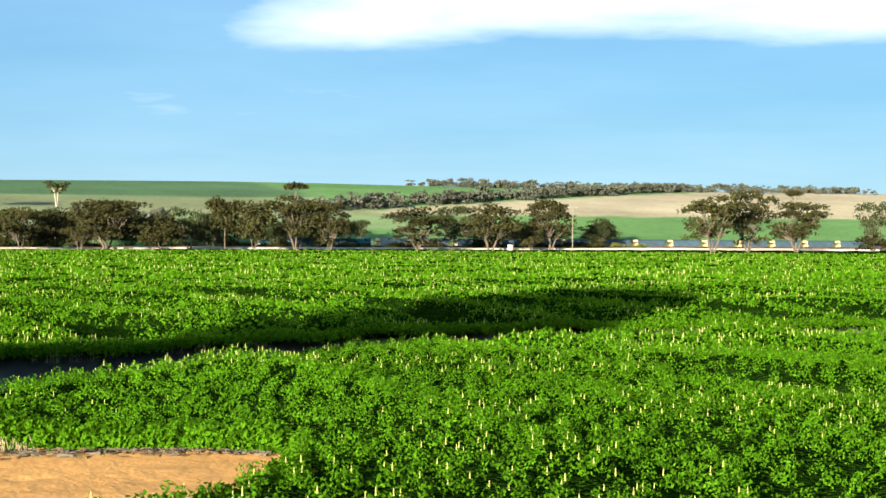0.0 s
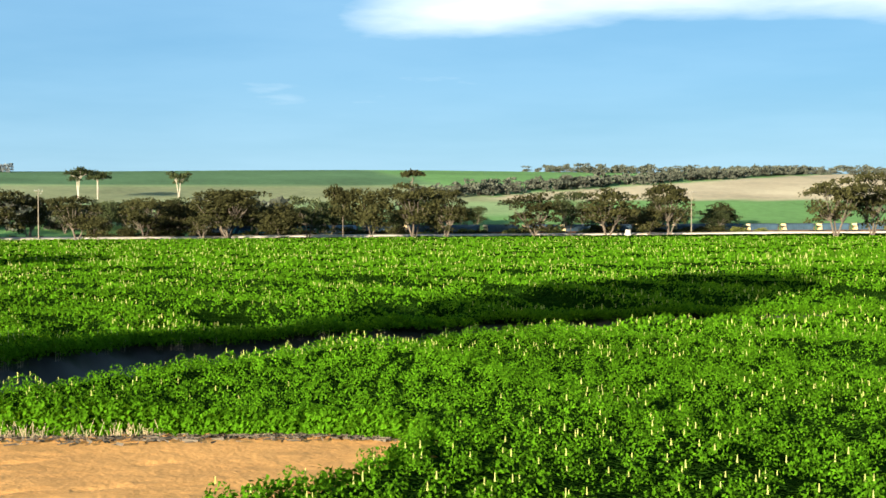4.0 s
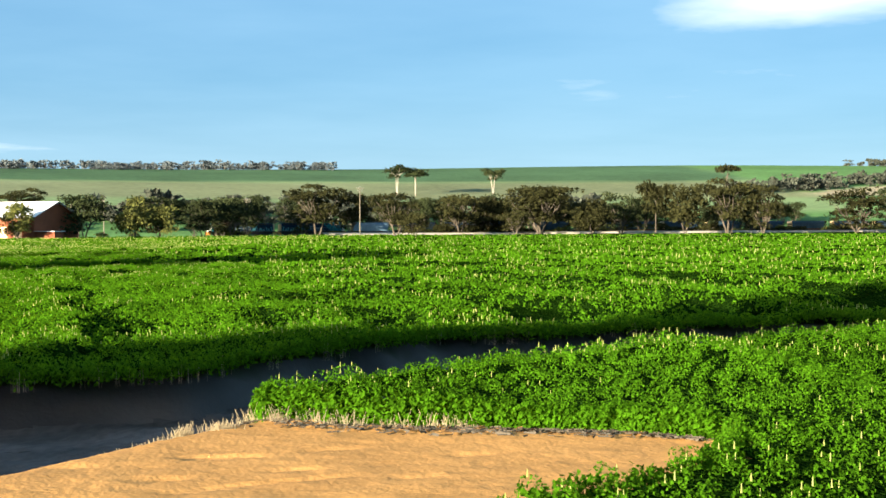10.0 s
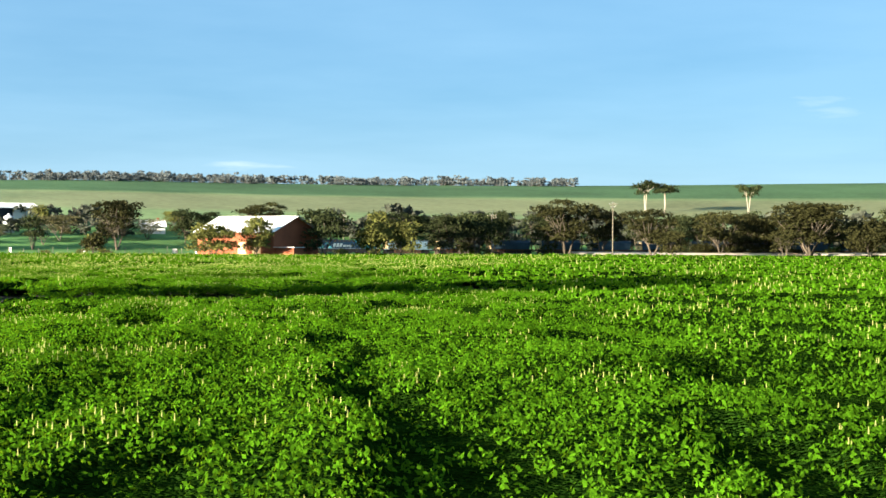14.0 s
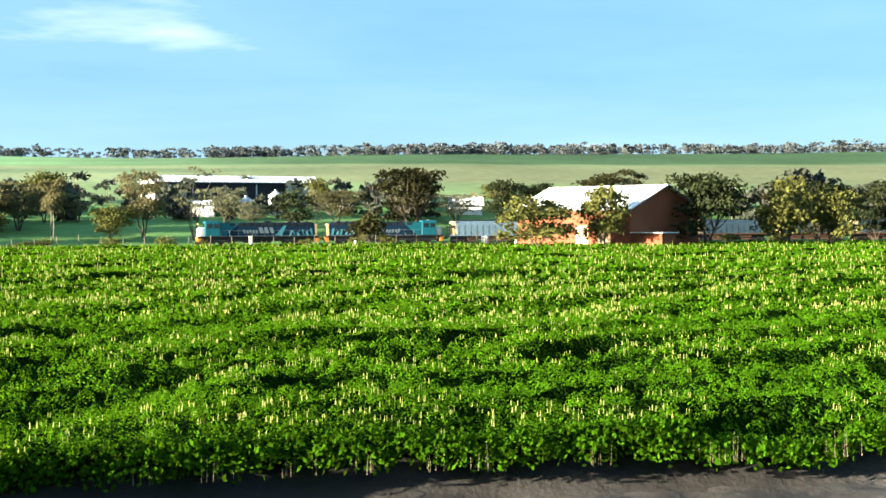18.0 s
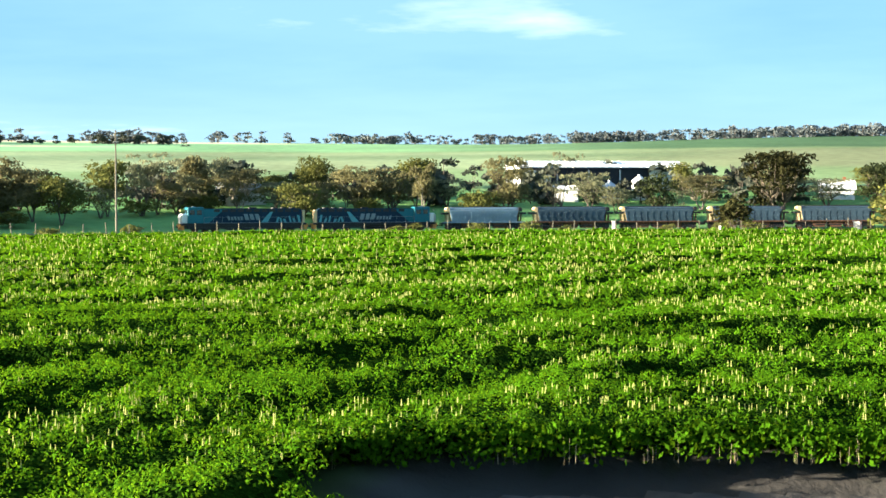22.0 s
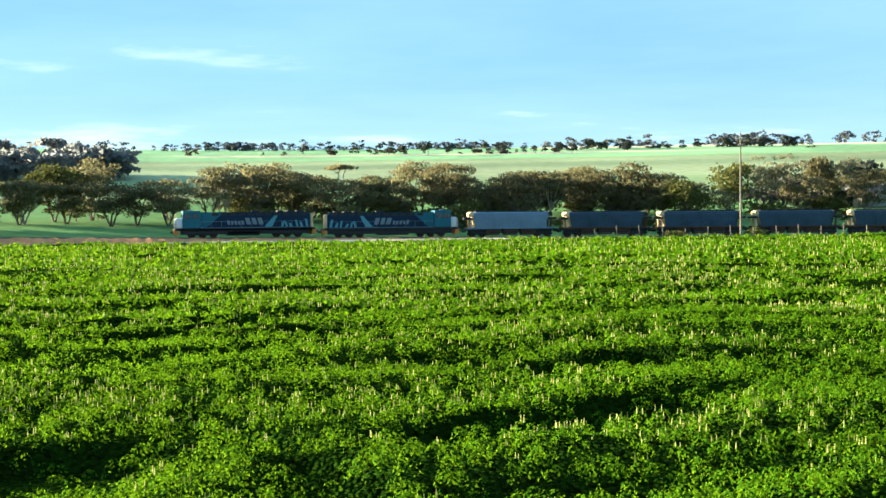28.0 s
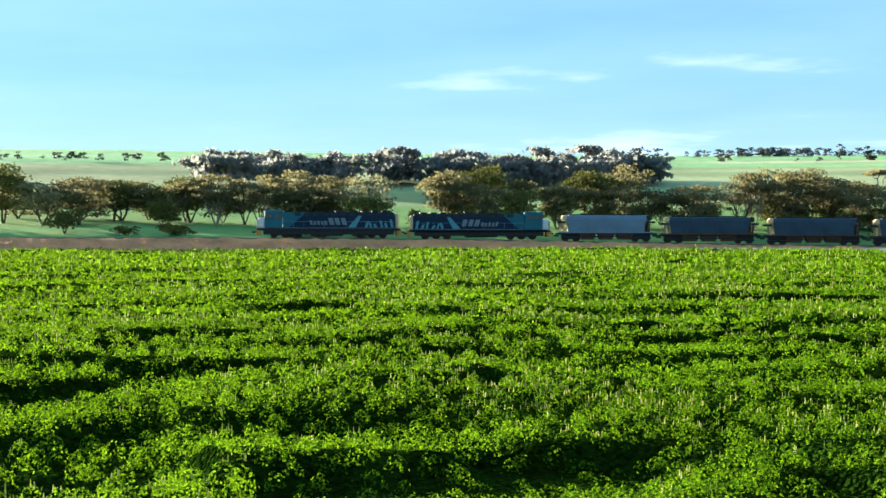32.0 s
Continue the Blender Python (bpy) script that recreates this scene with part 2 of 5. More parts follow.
M_WAGON_LIGHT = material("wagon_light_paint", (0.12, 0.19, 0.25), 0.6, vary=0.22, scale=0.5, fine=6.0)
M_RUST = material("brown_steel", (0.073, 0.0335, 0.0183), 0.8, vary=0.35, scale=1.0, fine=9.0)
M_BLACK = material("black_steel", (0.0109, 0.0109, 0.0122), 0.6, vary=0.3, scale=1.0, fine=9.0)
M_GLASS = material("cab_glass", (0.0122, 0.0183, 0.0213), 0.08, vary=0.1, spec=0.8)
M_LAMP = material("lamp_lens", (0.8, 0.8, 0.72), 0.2, vary=0.05)
M_RAIL = material("rail_steel", (0.152, 0.122, 0.103), 0.45, metal=0.8, vary=0.2)
M_BALLAST = material("ballast", (0.122, 0.0913, 0.073), 0.95, vary=0.35, scale=0.8, fine=9.0, bump=1.0)
M_BANK = material("red_earth_bank", (0.42, 0.2, 0.09), 0.95, vary=0.4, scale=0.25, fine=3.0, bump=0.8, spec=0.15)
M_ROAD = material("pale_gravel", (0.365, 0.316, 0.256), 0.95, vary=0.15, scale=0.2, fine=4.0, bump=0.4, spec=0.15)
M_ROOF = material("white_roof_sheet", (0.78, 0.77, 0.75), 0.4, vary=0.08, scale=0.3, fine=5.0)
M_BRICK = material("orange_red_wall", (0.26, 0.072, 0.03), 0.85, vary=0.2, scale=0.5, fine=8.0, bump=0.3)
M_WHITE = material("white_steel_cladding", (0.599, 0.599, 0.581), 0.5, vary=0.1, scale=0.4, fine=6.0)
M_DARK = material("shade_interior", (0.0183, 0.0213, 0.0274), 0.9, vary=0.2)
M_ZINC = material("zinc_sheet", (0.304, 0.341, 0.377), 0.35, metal=0.5, vary=0.12, scale=0.8, fine=6.0)
M_POLE = material("weathered_pole", (0.15, 0.13, 0.095), 0.85, vary=0.25, scale=1.5, fine=9.0, bump=0.3)
M_PORCELAIN = material("insulator", (0.426, 0.426, 0.402), 0.3, vary=0.05)
M_CONCRETE = material("concrete", (0.304, 0.286, 0.256), 0.85, vary=0.15, scale=1.2, fine=9.0, bump=0.3)
M_WATER = material("ditch_water", (0.018, 0.024, 0.03), 0.05, vary=0.2, scale=1.0, fine=6.0, bump=0.3, spec=0.6)
M_WIRE = material("wire", (0.122, 0.122, 0.122), 0.5, metal=0.6)


# ---- mesh helpers ----
def part(name, bm, mat, parent=None, label=""):
    me = bpy.data.meshes.new(name)
    bm.to_mesh(me)
    bm.free()
    me.materials.append(mat)
    ob = new(name, me)
    ob.parent = parent
    return tagged(ob, label)


def from_arrays(name, verts, quads, mat, parent=None, smooth=False):
    """A mesh from numpy arrays of corners and four-cornered faces."""
    me = bpy.data.meshes.new(name)
    nv, nf = len(verts), len(quads)
    me.vertices.add(nv)
    me.vertices.foreach_set("co", np.asarray(verts, np.float32).ravel())
    me.loops.add(nf * 4)
    me.loops.foreach_set("vertex_index", np.asarray(quads, np.int32).ravel())
    me.polygons.add(nf)
    me.polygons.foreach_set("loop_start", np.arange(0, nf * 4, 4, dtype=np.int32))
    me.polygons.foreach_set("loop_total", np.full(nf, 4, np.int32))
    me.polygons.foreach_set("use_smooth", np.full(nf, smooth, bool))
    me.update(calc_edges=True)
    me.materials.append(mat)
    ob = new(name, me)
    ob.parent = parent
    return ob


def box(bm, x, y, z, sx, sy, sz, bevel=0.0, rz=0.0):
    """A box on its centre, with its edges broken by bevel."""
    m = pose(x, y, z, 0, 0, rz) @ Matrix.Diagonal((sx, sy, sz, 1))
    r = bmesh.ops.create_cube(bm, size=1.0, matrix=m)
    if bevel:
        es = list({e for v in r["verts"] for e in v.link_edges})
        bmesh.ops.bevel(bm, geom=es, offset=bevel, segments=2, affect="EDGES", profile=0.5)
    return bm


def rod(bm, a, b, r1, r2=None, seg=8):
    """A round bar from a to b."""
    a, b = Vector(a), Vector(b)
    d = b - a
    m = Matrix.Translation((a + b) / 2) @ d.to_track_quat("Z", "Y").to_matrix().to_4x4()
    bmesh.ops.create_cone(bm, cap_ends=True, segments=seg, radius1=r1, radius2=r1 if r2 is None else r2, depth=d.length, matrix=m)
    return bm


def prism(bm, outline, y0, y1):
    """An outline in x and z, drawn out from y0 to y1."""
    a = [bm.verts.new((x, y0, z)) for x, z in outline]
    b = [bm.verts.new((x, y1, z)) for x, z in outline]
    k = len(outline)
    bm.faces.new(a)
    bm.faces.new(b[::-1])
    for i in range(k):
        bm.faces.new((a[i], b[i], b[(i + 1) % k], a[(i + 1) % k]))
    bmesh.ops.recalc_face_normals(bm, faces=bm.faces)
    return bm


def B():
    return bmesh.new()


def empty(name, label, category, group="", at=None):
    e = new(name)
    e.empty_display_size = 0.2
    tagged(e, label, category, group)
    if at is not None:
        e.matrix_world = at
    return e


# ---- plan ----
TRACK = np.array([(-198, 60), (-204, 124), (-204, 165), (-194.5, 212.8), (-168.6, 273.8), (-120.4, 339.2), (-67, 375.6), (0, 400), (86, 420), (190, 425), (300, 415), (400, 395), (560, 350), (760, 280)], float)


def spline(p, k):
    out = []
    for i in range(len(p) - 1):
        p0, p1, p2, p3 = p[max(i - 1, 0)], p[i], p[i + 1], p[min(i + 2, len(p) - 1)]
        for j in range(k):
            u = j / k
            out.append(0.5 * (2 * p1 + (p2 - p0) * u + (2 * p0 - 5 * p1 + 4 * p2 - p3) * u * u + (3 * p1 - p0 - 3 * p2 + p3) * u ** 3))
    out.append(p[-1])
    return np.array(out)


LINE = spline(TRACK, 40)
ARC = np.r_[0, np.cumsum(np.hypot(*np.diff(LINE, axis=0).T))]
TANGENT = np.gradient(LINE, axis=0)
TANGENT /= np.hypot(*TANGENT.T)[:, None]


def rail_height(arc):
    return np.interp(arc, [0, 130, 160, 205, 260, 320, 1300], [2.0, 1.9, 1.7, 1.0, 0.45, 0.3, 0.3])


def on_track(arc, off=0.0):
    """Place and heading at arc metres along the line, off metres to its outer side."""
    x, y = np.interp(arc, ARC, LINE[:, 0]), np.interp(arc, ARC, LINE[:, 1])
    tx, ty = np.interp(arc, ARC, TANGENT[:, 0]), np.interp(arc, ARC, TANGENT[:, 1])
    return x - ty * off, y + tx * off, math.atan2(ty, tx)


def from_track(x, y):
    """Metres beyond the line (towards the camera: minus), and the arc of its nearest point."""
    x, y = np.asarray(x, float).ravel(), np.asarray(y, float).ravel()
    d, arc = np.empty(len(x)), np.empty(len(x))
    pts, tan, aa = LINE[::2], TANGENT[::2], ARC[::2]
    for i in range(0, len(x), 4000):
        q = np.stack([x[i:i + 4000], y[i:i + 4000]], 1)
        r = q[:, None] - pts[None]
        j = np.argmin((r ** 2).sum(2), 1)
        rj = r[np.arange(len(q)), j]
        cross = tan[j, 0] * rj[:, 1] - tan[j, 1] * rj[:, 0]
        d[i:i + 4000] = np.sign(cross) * np.hypot(*rj.T)
        arc[i:i + 4000] = aa[j]
    return d, arc


def smooth(a, b, x):
    u = np.clip((np.asarray(x, float) - a) / (b - a), 0, 1)
    return u * u * (3 - 2 * u)


def wave(x, y, seed=0):
    """A cheap wandering field between about -1 and 1."""
    return (np.sin(x * 1.0 + 1.7 * np.sin(y * 0.63 + seed) + seed) + np.sin(y * 1.13 + 1.9 * np.sin(x * 0.51 - seed * 1.3)) + np.sin(x * 0.37 - y * 0.71 + seed * 2.1)) / 3


# the ditch between the near bank and the field, and the sandy landing
LUMP_FAR = np.array([(-30, 12.0), (-6, 17.0), (-2, 20.5), (1.0, 23.6), (3.0, 25.6), (7.1, 28.4), (12.3, 32), (19.9, 39), (26, 41.8), (32, 42.2), (40, 40.5), (52, 39.5), (75, 36)])
FIELD_NEAR = np.array([(-30, 29), (-5, 32.5), (-1, 32.6), (3.7, 33.4), (8.2, 38.6), (13.6, 45.5), (20, 48.5), (27, 50.5), (36, 51), (41, 50), (49, 47), (58, 44.5), (75, 40)])
CROP_SAND = np.array([(-30, 30), (3.8, 26.0), (4.1, 25.2), (5.5, 23.9), (7.7, 22.8), (9.6, 21.7), (10.6, 20.4), (10.6, 20.1)])
SAND_NEAR = np.array([(4.5, 14.0), (6.3, 15.2), (7.4, 15.9), (8.7, 16.9), (10.6, 20.0)])
DITCH_C = np.array([(-60, 112), (-30, 121), (-12, 126.4), (-7, 128.1), (0.5, 128.5), (5, 130.0), (10.8, 135.4), (17, 143), (24, 148)])
DITCH_B = np.array([(-60, 141), (-30, 152.5), (-12, 159.3), (-5, 162.6), (3, 165.0), (10, 167.5), (24, 172), (40, 174)])


def at_x(line, x):
    return np.interp(x, line[:, 0], line[:, 1])


def ditch_a(x, y, under=0.0):
    lo, hi = at_x(LUMP_FAR, x), at_x(FIELD_NEAR, x) + under
    return smooth(-0.3, 1.0, y - lo) * smooth(-0.2, 0.7, hi - y) * smooth(90, 60, x)


def ditch_b(x, y, under=0.0):
    hi = at_x(DITCH_B, x) + under
    return smooth(-0.2, 0.6, hi - y) * smooth(1.5, 0, hi - y - 2.0 - 9.0 * smooth(-8.2, -4.2, x)) * smooth(-8.8, -7.0, x + 0.4 * under) * smooth(45, 30, x)


def ditch_c(x, y, under=0.0):
    hi = at_x(DITCH_C, x) + under
    return smooth(-0.2, 0.6, hi - y) * smooth(1.2, 0, hi - under - y - 6.0 - 9.0 * smooth(10.0, 7.5, x)) * smooth(-46, -30, x) * smooth(26, 18, x)


def ground_z(x, y, dug=True):
    """The land's height; the ditches undercut the edges of the crop."""
    x, y = np.asarray(x, float), np.asarray(y, float)
    shape = x.shape
    d, arc = from_track(x, y)
    x, y = x.ravel(), y.ravel()
    right = smooth(150, 420, x)
    top = 33 + 3 * right - 3 * smooth(-60, -200, x)
    hill = np.where(d > 0, top * (1 - (1 - np.clip(d / 330, 0, 1)) ** 1.25), 0)
    hill = hill + (hill > 1) * 1.2 * wave(x / 90, y / 90, 3) * smooth(40, 200, d)
    hill = hill - 14 * smooth(330, 1500, d)
    bank = rail_height(arc) * smooth(-7.5, -2.6, d) * (1 - smooth(2.6, 9, d)) + rail_height(arc) * smooth(2.6, 9, d) * 0.6 * (1 - smooth(10, 60, d))
    field = np.where(d < -12, 0.10 * wave(x / 7, y / 4, 1) + 0.12 * wave(x / 21, y / 13, 5), 0)
    z = hill + np.maximum(bank - 0.25, 0) + field
    # the field dips towards the ditch
    z = z - 0.5 * smooth(9, 0, y - at_x(FIELD_NEAR, x)) * smooth(9, 18, x) * smooth(90, 70, x) * smooth(-3, 0, y - at_x(LUMP_FAR, x))
    z = z - 0.16 * smooth(-15, -1, y - at_x(LUMP_FAR, x)) * smooth(1.5, 0, y - at_x(LUMP_FAR, x)) * smooth(22, 30, x) * smooth(90, 70, x)
    if dug:
        z = z - 1.05 * ditch_a(x, y, 1.2) - 0.6 * ditch_b(x, y, 0.9) - 0.6 * ditch_c(x, y, 0.9)
    z = z + 0.3 * smooth(0.4, -1.5, y - at_x(LUMP_FAR, x)) * smooth(26, 12, x) * smooth(-40, -20, x) * smooth(8, 16, y)
    return z.reshape(shape)


def gz(x, y):
    return float(ground_z(np.array([x]), np.array([y]))[0])


def graded(stops):
    """Grid lines from (start, step) pairs up to the last start."""
    out = []
    for (a, step), (b, _) in zip(stops[:-1], stops[1:]):
        k = max(1, round((b - a) / step))
        out += [a + (b - a) * i / k for i in range(k)]
    return np.array(out + [stops[-1][0]])


def build_ground():
    xs = graded([(-4200, 400), (-1400, 60), (-620, 9), (-60, 4), (-24, 0.6), (60, 2.0), (90, 9), (900, 60), (1700, 400), (4500, 1)])
    ys = graded([(-2500, 250), (-250, 50), (-20, 2), (10, 0.6), (58, 2.0), (112, 0.8), (176, 5), (480, 9), (900, 60), (1700, 400), (4500, 1)])
    gx, gy = np.meshgrid(xs, ys)
    z = ground_z(gx, gy)
    d, arc = from_track(gx, gy)
    x, y = gx.ravel(), gy.ravel()
    nx, ny = len(xs), len(ys)
    idx = np.arange(nx * ny).reshape(ny, nx)
    quads = np.stack([idx[:-1, :-1], idx[:-1, 1:], idx[1:, 1:], idx[1:, :-1]], -1).reshape(-1, 4)
    ob = from_arrays("ground", np.stack([x, y, z.ravel()], 1), quads, M_LAND, smooth=True)
    # land use: crop soil, pasture, stubble, young wheat; green also holds a mild bluish haze
    green, young = np.array([0.115, 0.215, 0.1]), np.array([0.11, 0.22, 0.07])
    pale, stubble = np.array([0.26, 0.3, 0.165]), np.array([0.5, 0.42, 0.28])
    soil, sand, damp_shade = np.array([0.03, 0.05, 0.012]), np.array([0.6, 0.3, 0.1]), np.array([0.085, 0.078, 0.074])
    # darker in the east, brighter in the west: slope lighting put into the green
    col = np.tile(green, (len(x), 1)) * (0.5 + 1.3 * smooth(480, 300, arc))[:, None]
    wob = 9 * wave(x / 120, y / 120, 2)

    def lay(mask, c):
        mask = np.clip(mask, 0, 1)[:, None]
        col[:] = col * (1 - mask) + c * mask

    east = smooth(742, 752, arc)
    upper = 128 + 0.72 * (arc - 740)
    lay(smooth(-14, -8, d), young)
    lay(smooth(60, 75, d + wob) * 0.5 * (1 - east), pale)
    lay(smooth(112, 122, d + wob) * smooth(196, 180, d + wob) * (1 - east) * smooth(-140, -60, x), np.array([0.2, 0.22, 0.115]))
    lay(smooth(112, 122, d + wob) * smooth(196, 180, d + wob) * (1 - east) * smooth(-60, -140, x) * 0.8, pale)
    # the upper paddocks carry the same painted east-west brightness
    lay(smooth(192, 198, d + wob) * (1 - east) * smooth(300, 420, arc), green * 0.6)
    lay(smooth(192, 198, d + wob) * (1 - east) * smooth(420, 300, arc), green * 1.75)
    lay(smooth(222, 226, d + 0.4 * wob) * smooth(238, 233, d + 0.4 * wob) * smooth(315, 300, arc) * smooth(205, 225, arc), stubble)
    lay(smooth(266, 270, d + 0.3 * wob) * smooth(285, 292, arc) * smooth(345, 325, arc), stubble * 1.1)
    lay(smooth(150, 156, d + wob) * smooth(176, 168, d + wob) * smooth(420, 380, arc) * 0.45, green * 0.7)
    lay(smooth(116, 122, d + 0.3 * wob) * east * smooth(3, -3, d - upper), stubble * 0.8)
    lay(smooth(300, 340, d) * smooth(-170, -260, x), stubble)
    lay(smooth(-16, -20, d), soil)
    # ditch floors: damp soil, with the ditch's shade put into the colour
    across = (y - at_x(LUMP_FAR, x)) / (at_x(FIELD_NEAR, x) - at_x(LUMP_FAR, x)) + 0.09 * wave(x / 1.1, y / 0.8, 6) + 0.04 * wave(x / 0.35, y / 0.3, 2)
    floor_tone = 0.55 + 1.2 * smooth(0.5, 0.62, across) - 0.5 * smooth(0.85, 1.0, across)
    lay(np.minimum(1, 3 * ditch_a(x, y, 1.6)), damp_shade * (floor_tone * (1 + 0.4 * wave(x / 1.3, y / 0.7, 3)))[:, None])
    lay(np.minimum(1, 3 * ditch_c(x, y, 1.3)), 0.7 * damp_shade * (1 + 0.5 * wave(x / 1.3, y / 0.7, 3))[:, None])
    # nothing shades this ditch, so shade goes into a darker floor colour
    lay(np.minimum(1, 3 * ditch_b(x, y, 1.3)), 0.65 * damp_shade * (1 + 0.5 * wave(x / 1.3, y / 0.7, 3))[:, None])
    lay(smooth(0.35, -0.1, y - at_x(LUMP_FAR, x)) * smooth(11, 10, x) * smooth(-0.3, 0.1, np.minimum(at_x(CROP_SAND, np.minimum(x, 10.6)), at_x(LUMP_FAR, x)) - y + 0.2) * smooth(-60, -40, x), sand)
    # all land beyond the line brightens westward, again painting light on the slopes
    col *= np.where(d > 12, 0.86 + 0.32 * smooth(480, 300, arc), 1.0)[:, None]
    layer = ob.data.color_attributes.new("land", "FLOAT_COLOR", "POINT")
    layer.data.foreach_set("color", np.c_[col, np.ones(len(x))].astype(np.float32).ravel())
    tagged(ob, "green farmland rising to a low ridge, with stubble strips", "ground", kind="structure")


build_ground()


# ---- lupin crop ----
def is_crop(x, y):
    """Where the lupins stand."""
    d, _ = from_track(x, y)
    ok = d < -17
    ok &= (ditch_b(x, y) < 0.05) & (ditch_c(x, y) < 0.05)
    near = y < at_x(LUMP_FAR, x) - 0.15
    far = y > at_x(FIELD_NEAR, x) + 0.1
    sand = (x < 10.7) & (y < at_x(CROP_SAND, x)) & (y > at_x(SAND_NEAR, x) - 40 * (x < 4.5))
    on_lump = near & ~sand & ~((x < 3.95) & (y > 5))
    return ok & (on_lump | far)


def template(leaves, seed, leaf=0.045, spread=0.21, tall=0.27, spikes=1):
    """One plant: a dome of leaflets, and flower spikes above; as corners and faces."""
    r = np.random.RandomState(seed)
    v, q, sv, sq = [], [], [], []
    for i in range(leaves):
        a, up = r.uniform(0, 2 * math.pi), r.uniform(0.0, 1.0)
        out = math.sqrt(1 - up * up)
        n = np.array([math.cos(a) * out, math.sin(a) * out, up])
        c = (n * np.array([spread, spread, tall]) - np.array([0, 0, tall])) * r.uniform(0.75, 1.08)
        n = n + r.uniform(-0.55, 0.55, 3)
        along = np.cross(n, r.uniform(-1, 1, 3)) + np.array([0, 0, 0.35])
        along /= np.linalg.norm(along) + 1e-6
        side = np.cross(along, n)
        side /= np.linalg.norm(side) + 1e-6
        L, W = leaf * r.uniform(0.75, 1.3), leaf * r.uniform(0.38, 0.6)
        k = len(v)
        v += [c - along * L * 0.7, c + side * W + along * L * 0.1, c + along * L, c - side * W + along * L * 0.1]
        q.append((k, k + 1, k + 2, k + 3))
    for i in range(spikes):
        a, rad = r.uniform(0, 6.28), r.uniform(0, spread * 0.6)
        x, y, z = math.cos(a) * rad, math.sin(a) * rad, -0.04
        hgt, w = 0.06 + 0.9 * leaf * r.uniform(0.7, 1.3), 0.006 + leaf * 0.085
        k = len(sv)
        sv += [(x + sx * w * k2, y + sy * w * k2, z + hgt * up) for up, k2 in ((0, 1.0), (1, 0.35)) for sx, sy in ((-1, -1), (1, -1), (1, 1), (-1, 1))]
        sq += [(k + j, k + (j + 1) % 4, k + 4 + (j + 1) % 4, k + 4 + j) for j in range(4)]
    return np.array(v), np.array(q), np.array(sv).reshape(-1, 3), np.array(sq).reshape(-1, 4)


def stamp(parts, px, py, pz, size, rng):
    """Copies of the templates at many places, as one array of corners and faces."""
    vs, qs, base = [], [], 0
    pick = rng.randint(0, len(parts), len(px))
    for k, (v, q) in enumerate(parts):
        m = pick == k
        if not m.any() or not len(v):
            continue
        a = rng.uniform(0, 2 * math.pi, m.sum())
        c, s, g = np.cos(a)[:, None], np.sin(a)[:, None], size[m][:, None]
        x = (v[None, :, 0] * c - v[None, :, 1] * s) * g + px[m][:, None]
        y = (v[None, :, 0] * s + v[None, :, 1] * c) * g + py[m][:, None]
        z = v[None, :, 2] * g + pz[m][:, None]
        n = m.sum()
        vs.append(np.stack([x, y, z], -1).reshape(-1, 3))
        qs.append((q[None] + (np.arange(n) * len(v))[:, None, None]).reshape(-1, 4) + base)
        base += n * len(v)
    return np.concatenate(vs), np.concatenate(qs)


CROP_TOP = 0.68


def crop_height(x, y):
    """The crop's uneven top: low swells, thin rows and sunken strips."""
    d, arc = from_track(x, y)
    row = wave(arc / 3.6 + 0.6 * wave(x / 5, y / 5, 8), d / 0.85, 11) * np.where(y < at_x(LUMP_FAR, x) + 1, 0.5, 1.0)
    swell = wave(x / 2.6, y / 2.3, 4)
    inner = np.full(np.shape(x), 9.0)
    for edge in (FIELD_NEAR, DITCH_B, DITCH_C):
        off = y - at_x(edge, x)
        inner = np.where((off > -0.5) & (off < inner), off, inner)
    calm = 0.3 + 0.7 * smooth(0.2, 3.0, inner)
    return CROP_TOP + (0.36 * np.minimum(row, 0.28) + 0.16 * swell) * calm + 0.05 * wave(x / 0.33, y / 0.3, 9) - 0.36 * gaps(x, y)


def gaps(x, y):
    """Thin places between the drilled rows, added to let the shade-coloured undergrowth show."""
    d, arc = from_track(x, y)
    w = wave(arc / 3.3 + 0.8 * wave(x / 7, y / 5, 2), d / 0.9 + 0.5 * wave(x / 5, y / 3, 9), 31) + 0.4 * wave(x / 4, y / 2.4, 33)
    near = y < at_x(LUMP_FAR, x) + 1
    inside = np.where(near, 0.18, 0.15 + 0.85 * smooth(0.5, 3.5, y - at_x(FIELD_NEAR, x)))
    return smooth(-0.2, -0.5, w) * inside * (0.25 + 0.75 * smooth(-70, -120, d))


def sector(cx, cy, a0, a1, r0, r1, lateral, depth, rng):
    """Jittered places in a sector round a point, lateral and depth apart (functions of the distance)."""
    xs, ys, rr = [], [], []
    r = r0
    while r < r1:
        n = max(1, int(radians(a1 - a0) * r / lateral(r)))
        a = np.radians(a0 + (a1 - a0) * (np.arange(n) + rng.uniform(0, 1, n)) / n)
        q = r + rng.uniform(0, 1, n) * depth(r)
        xs.append(cx + np.sin(a) * q), ys.append(cy + np.cos(a) * q), rr.append(q)
        r += depth(r)
    return np.concatenate(xs), np.concatenate(ys), np.concatenate(rr)


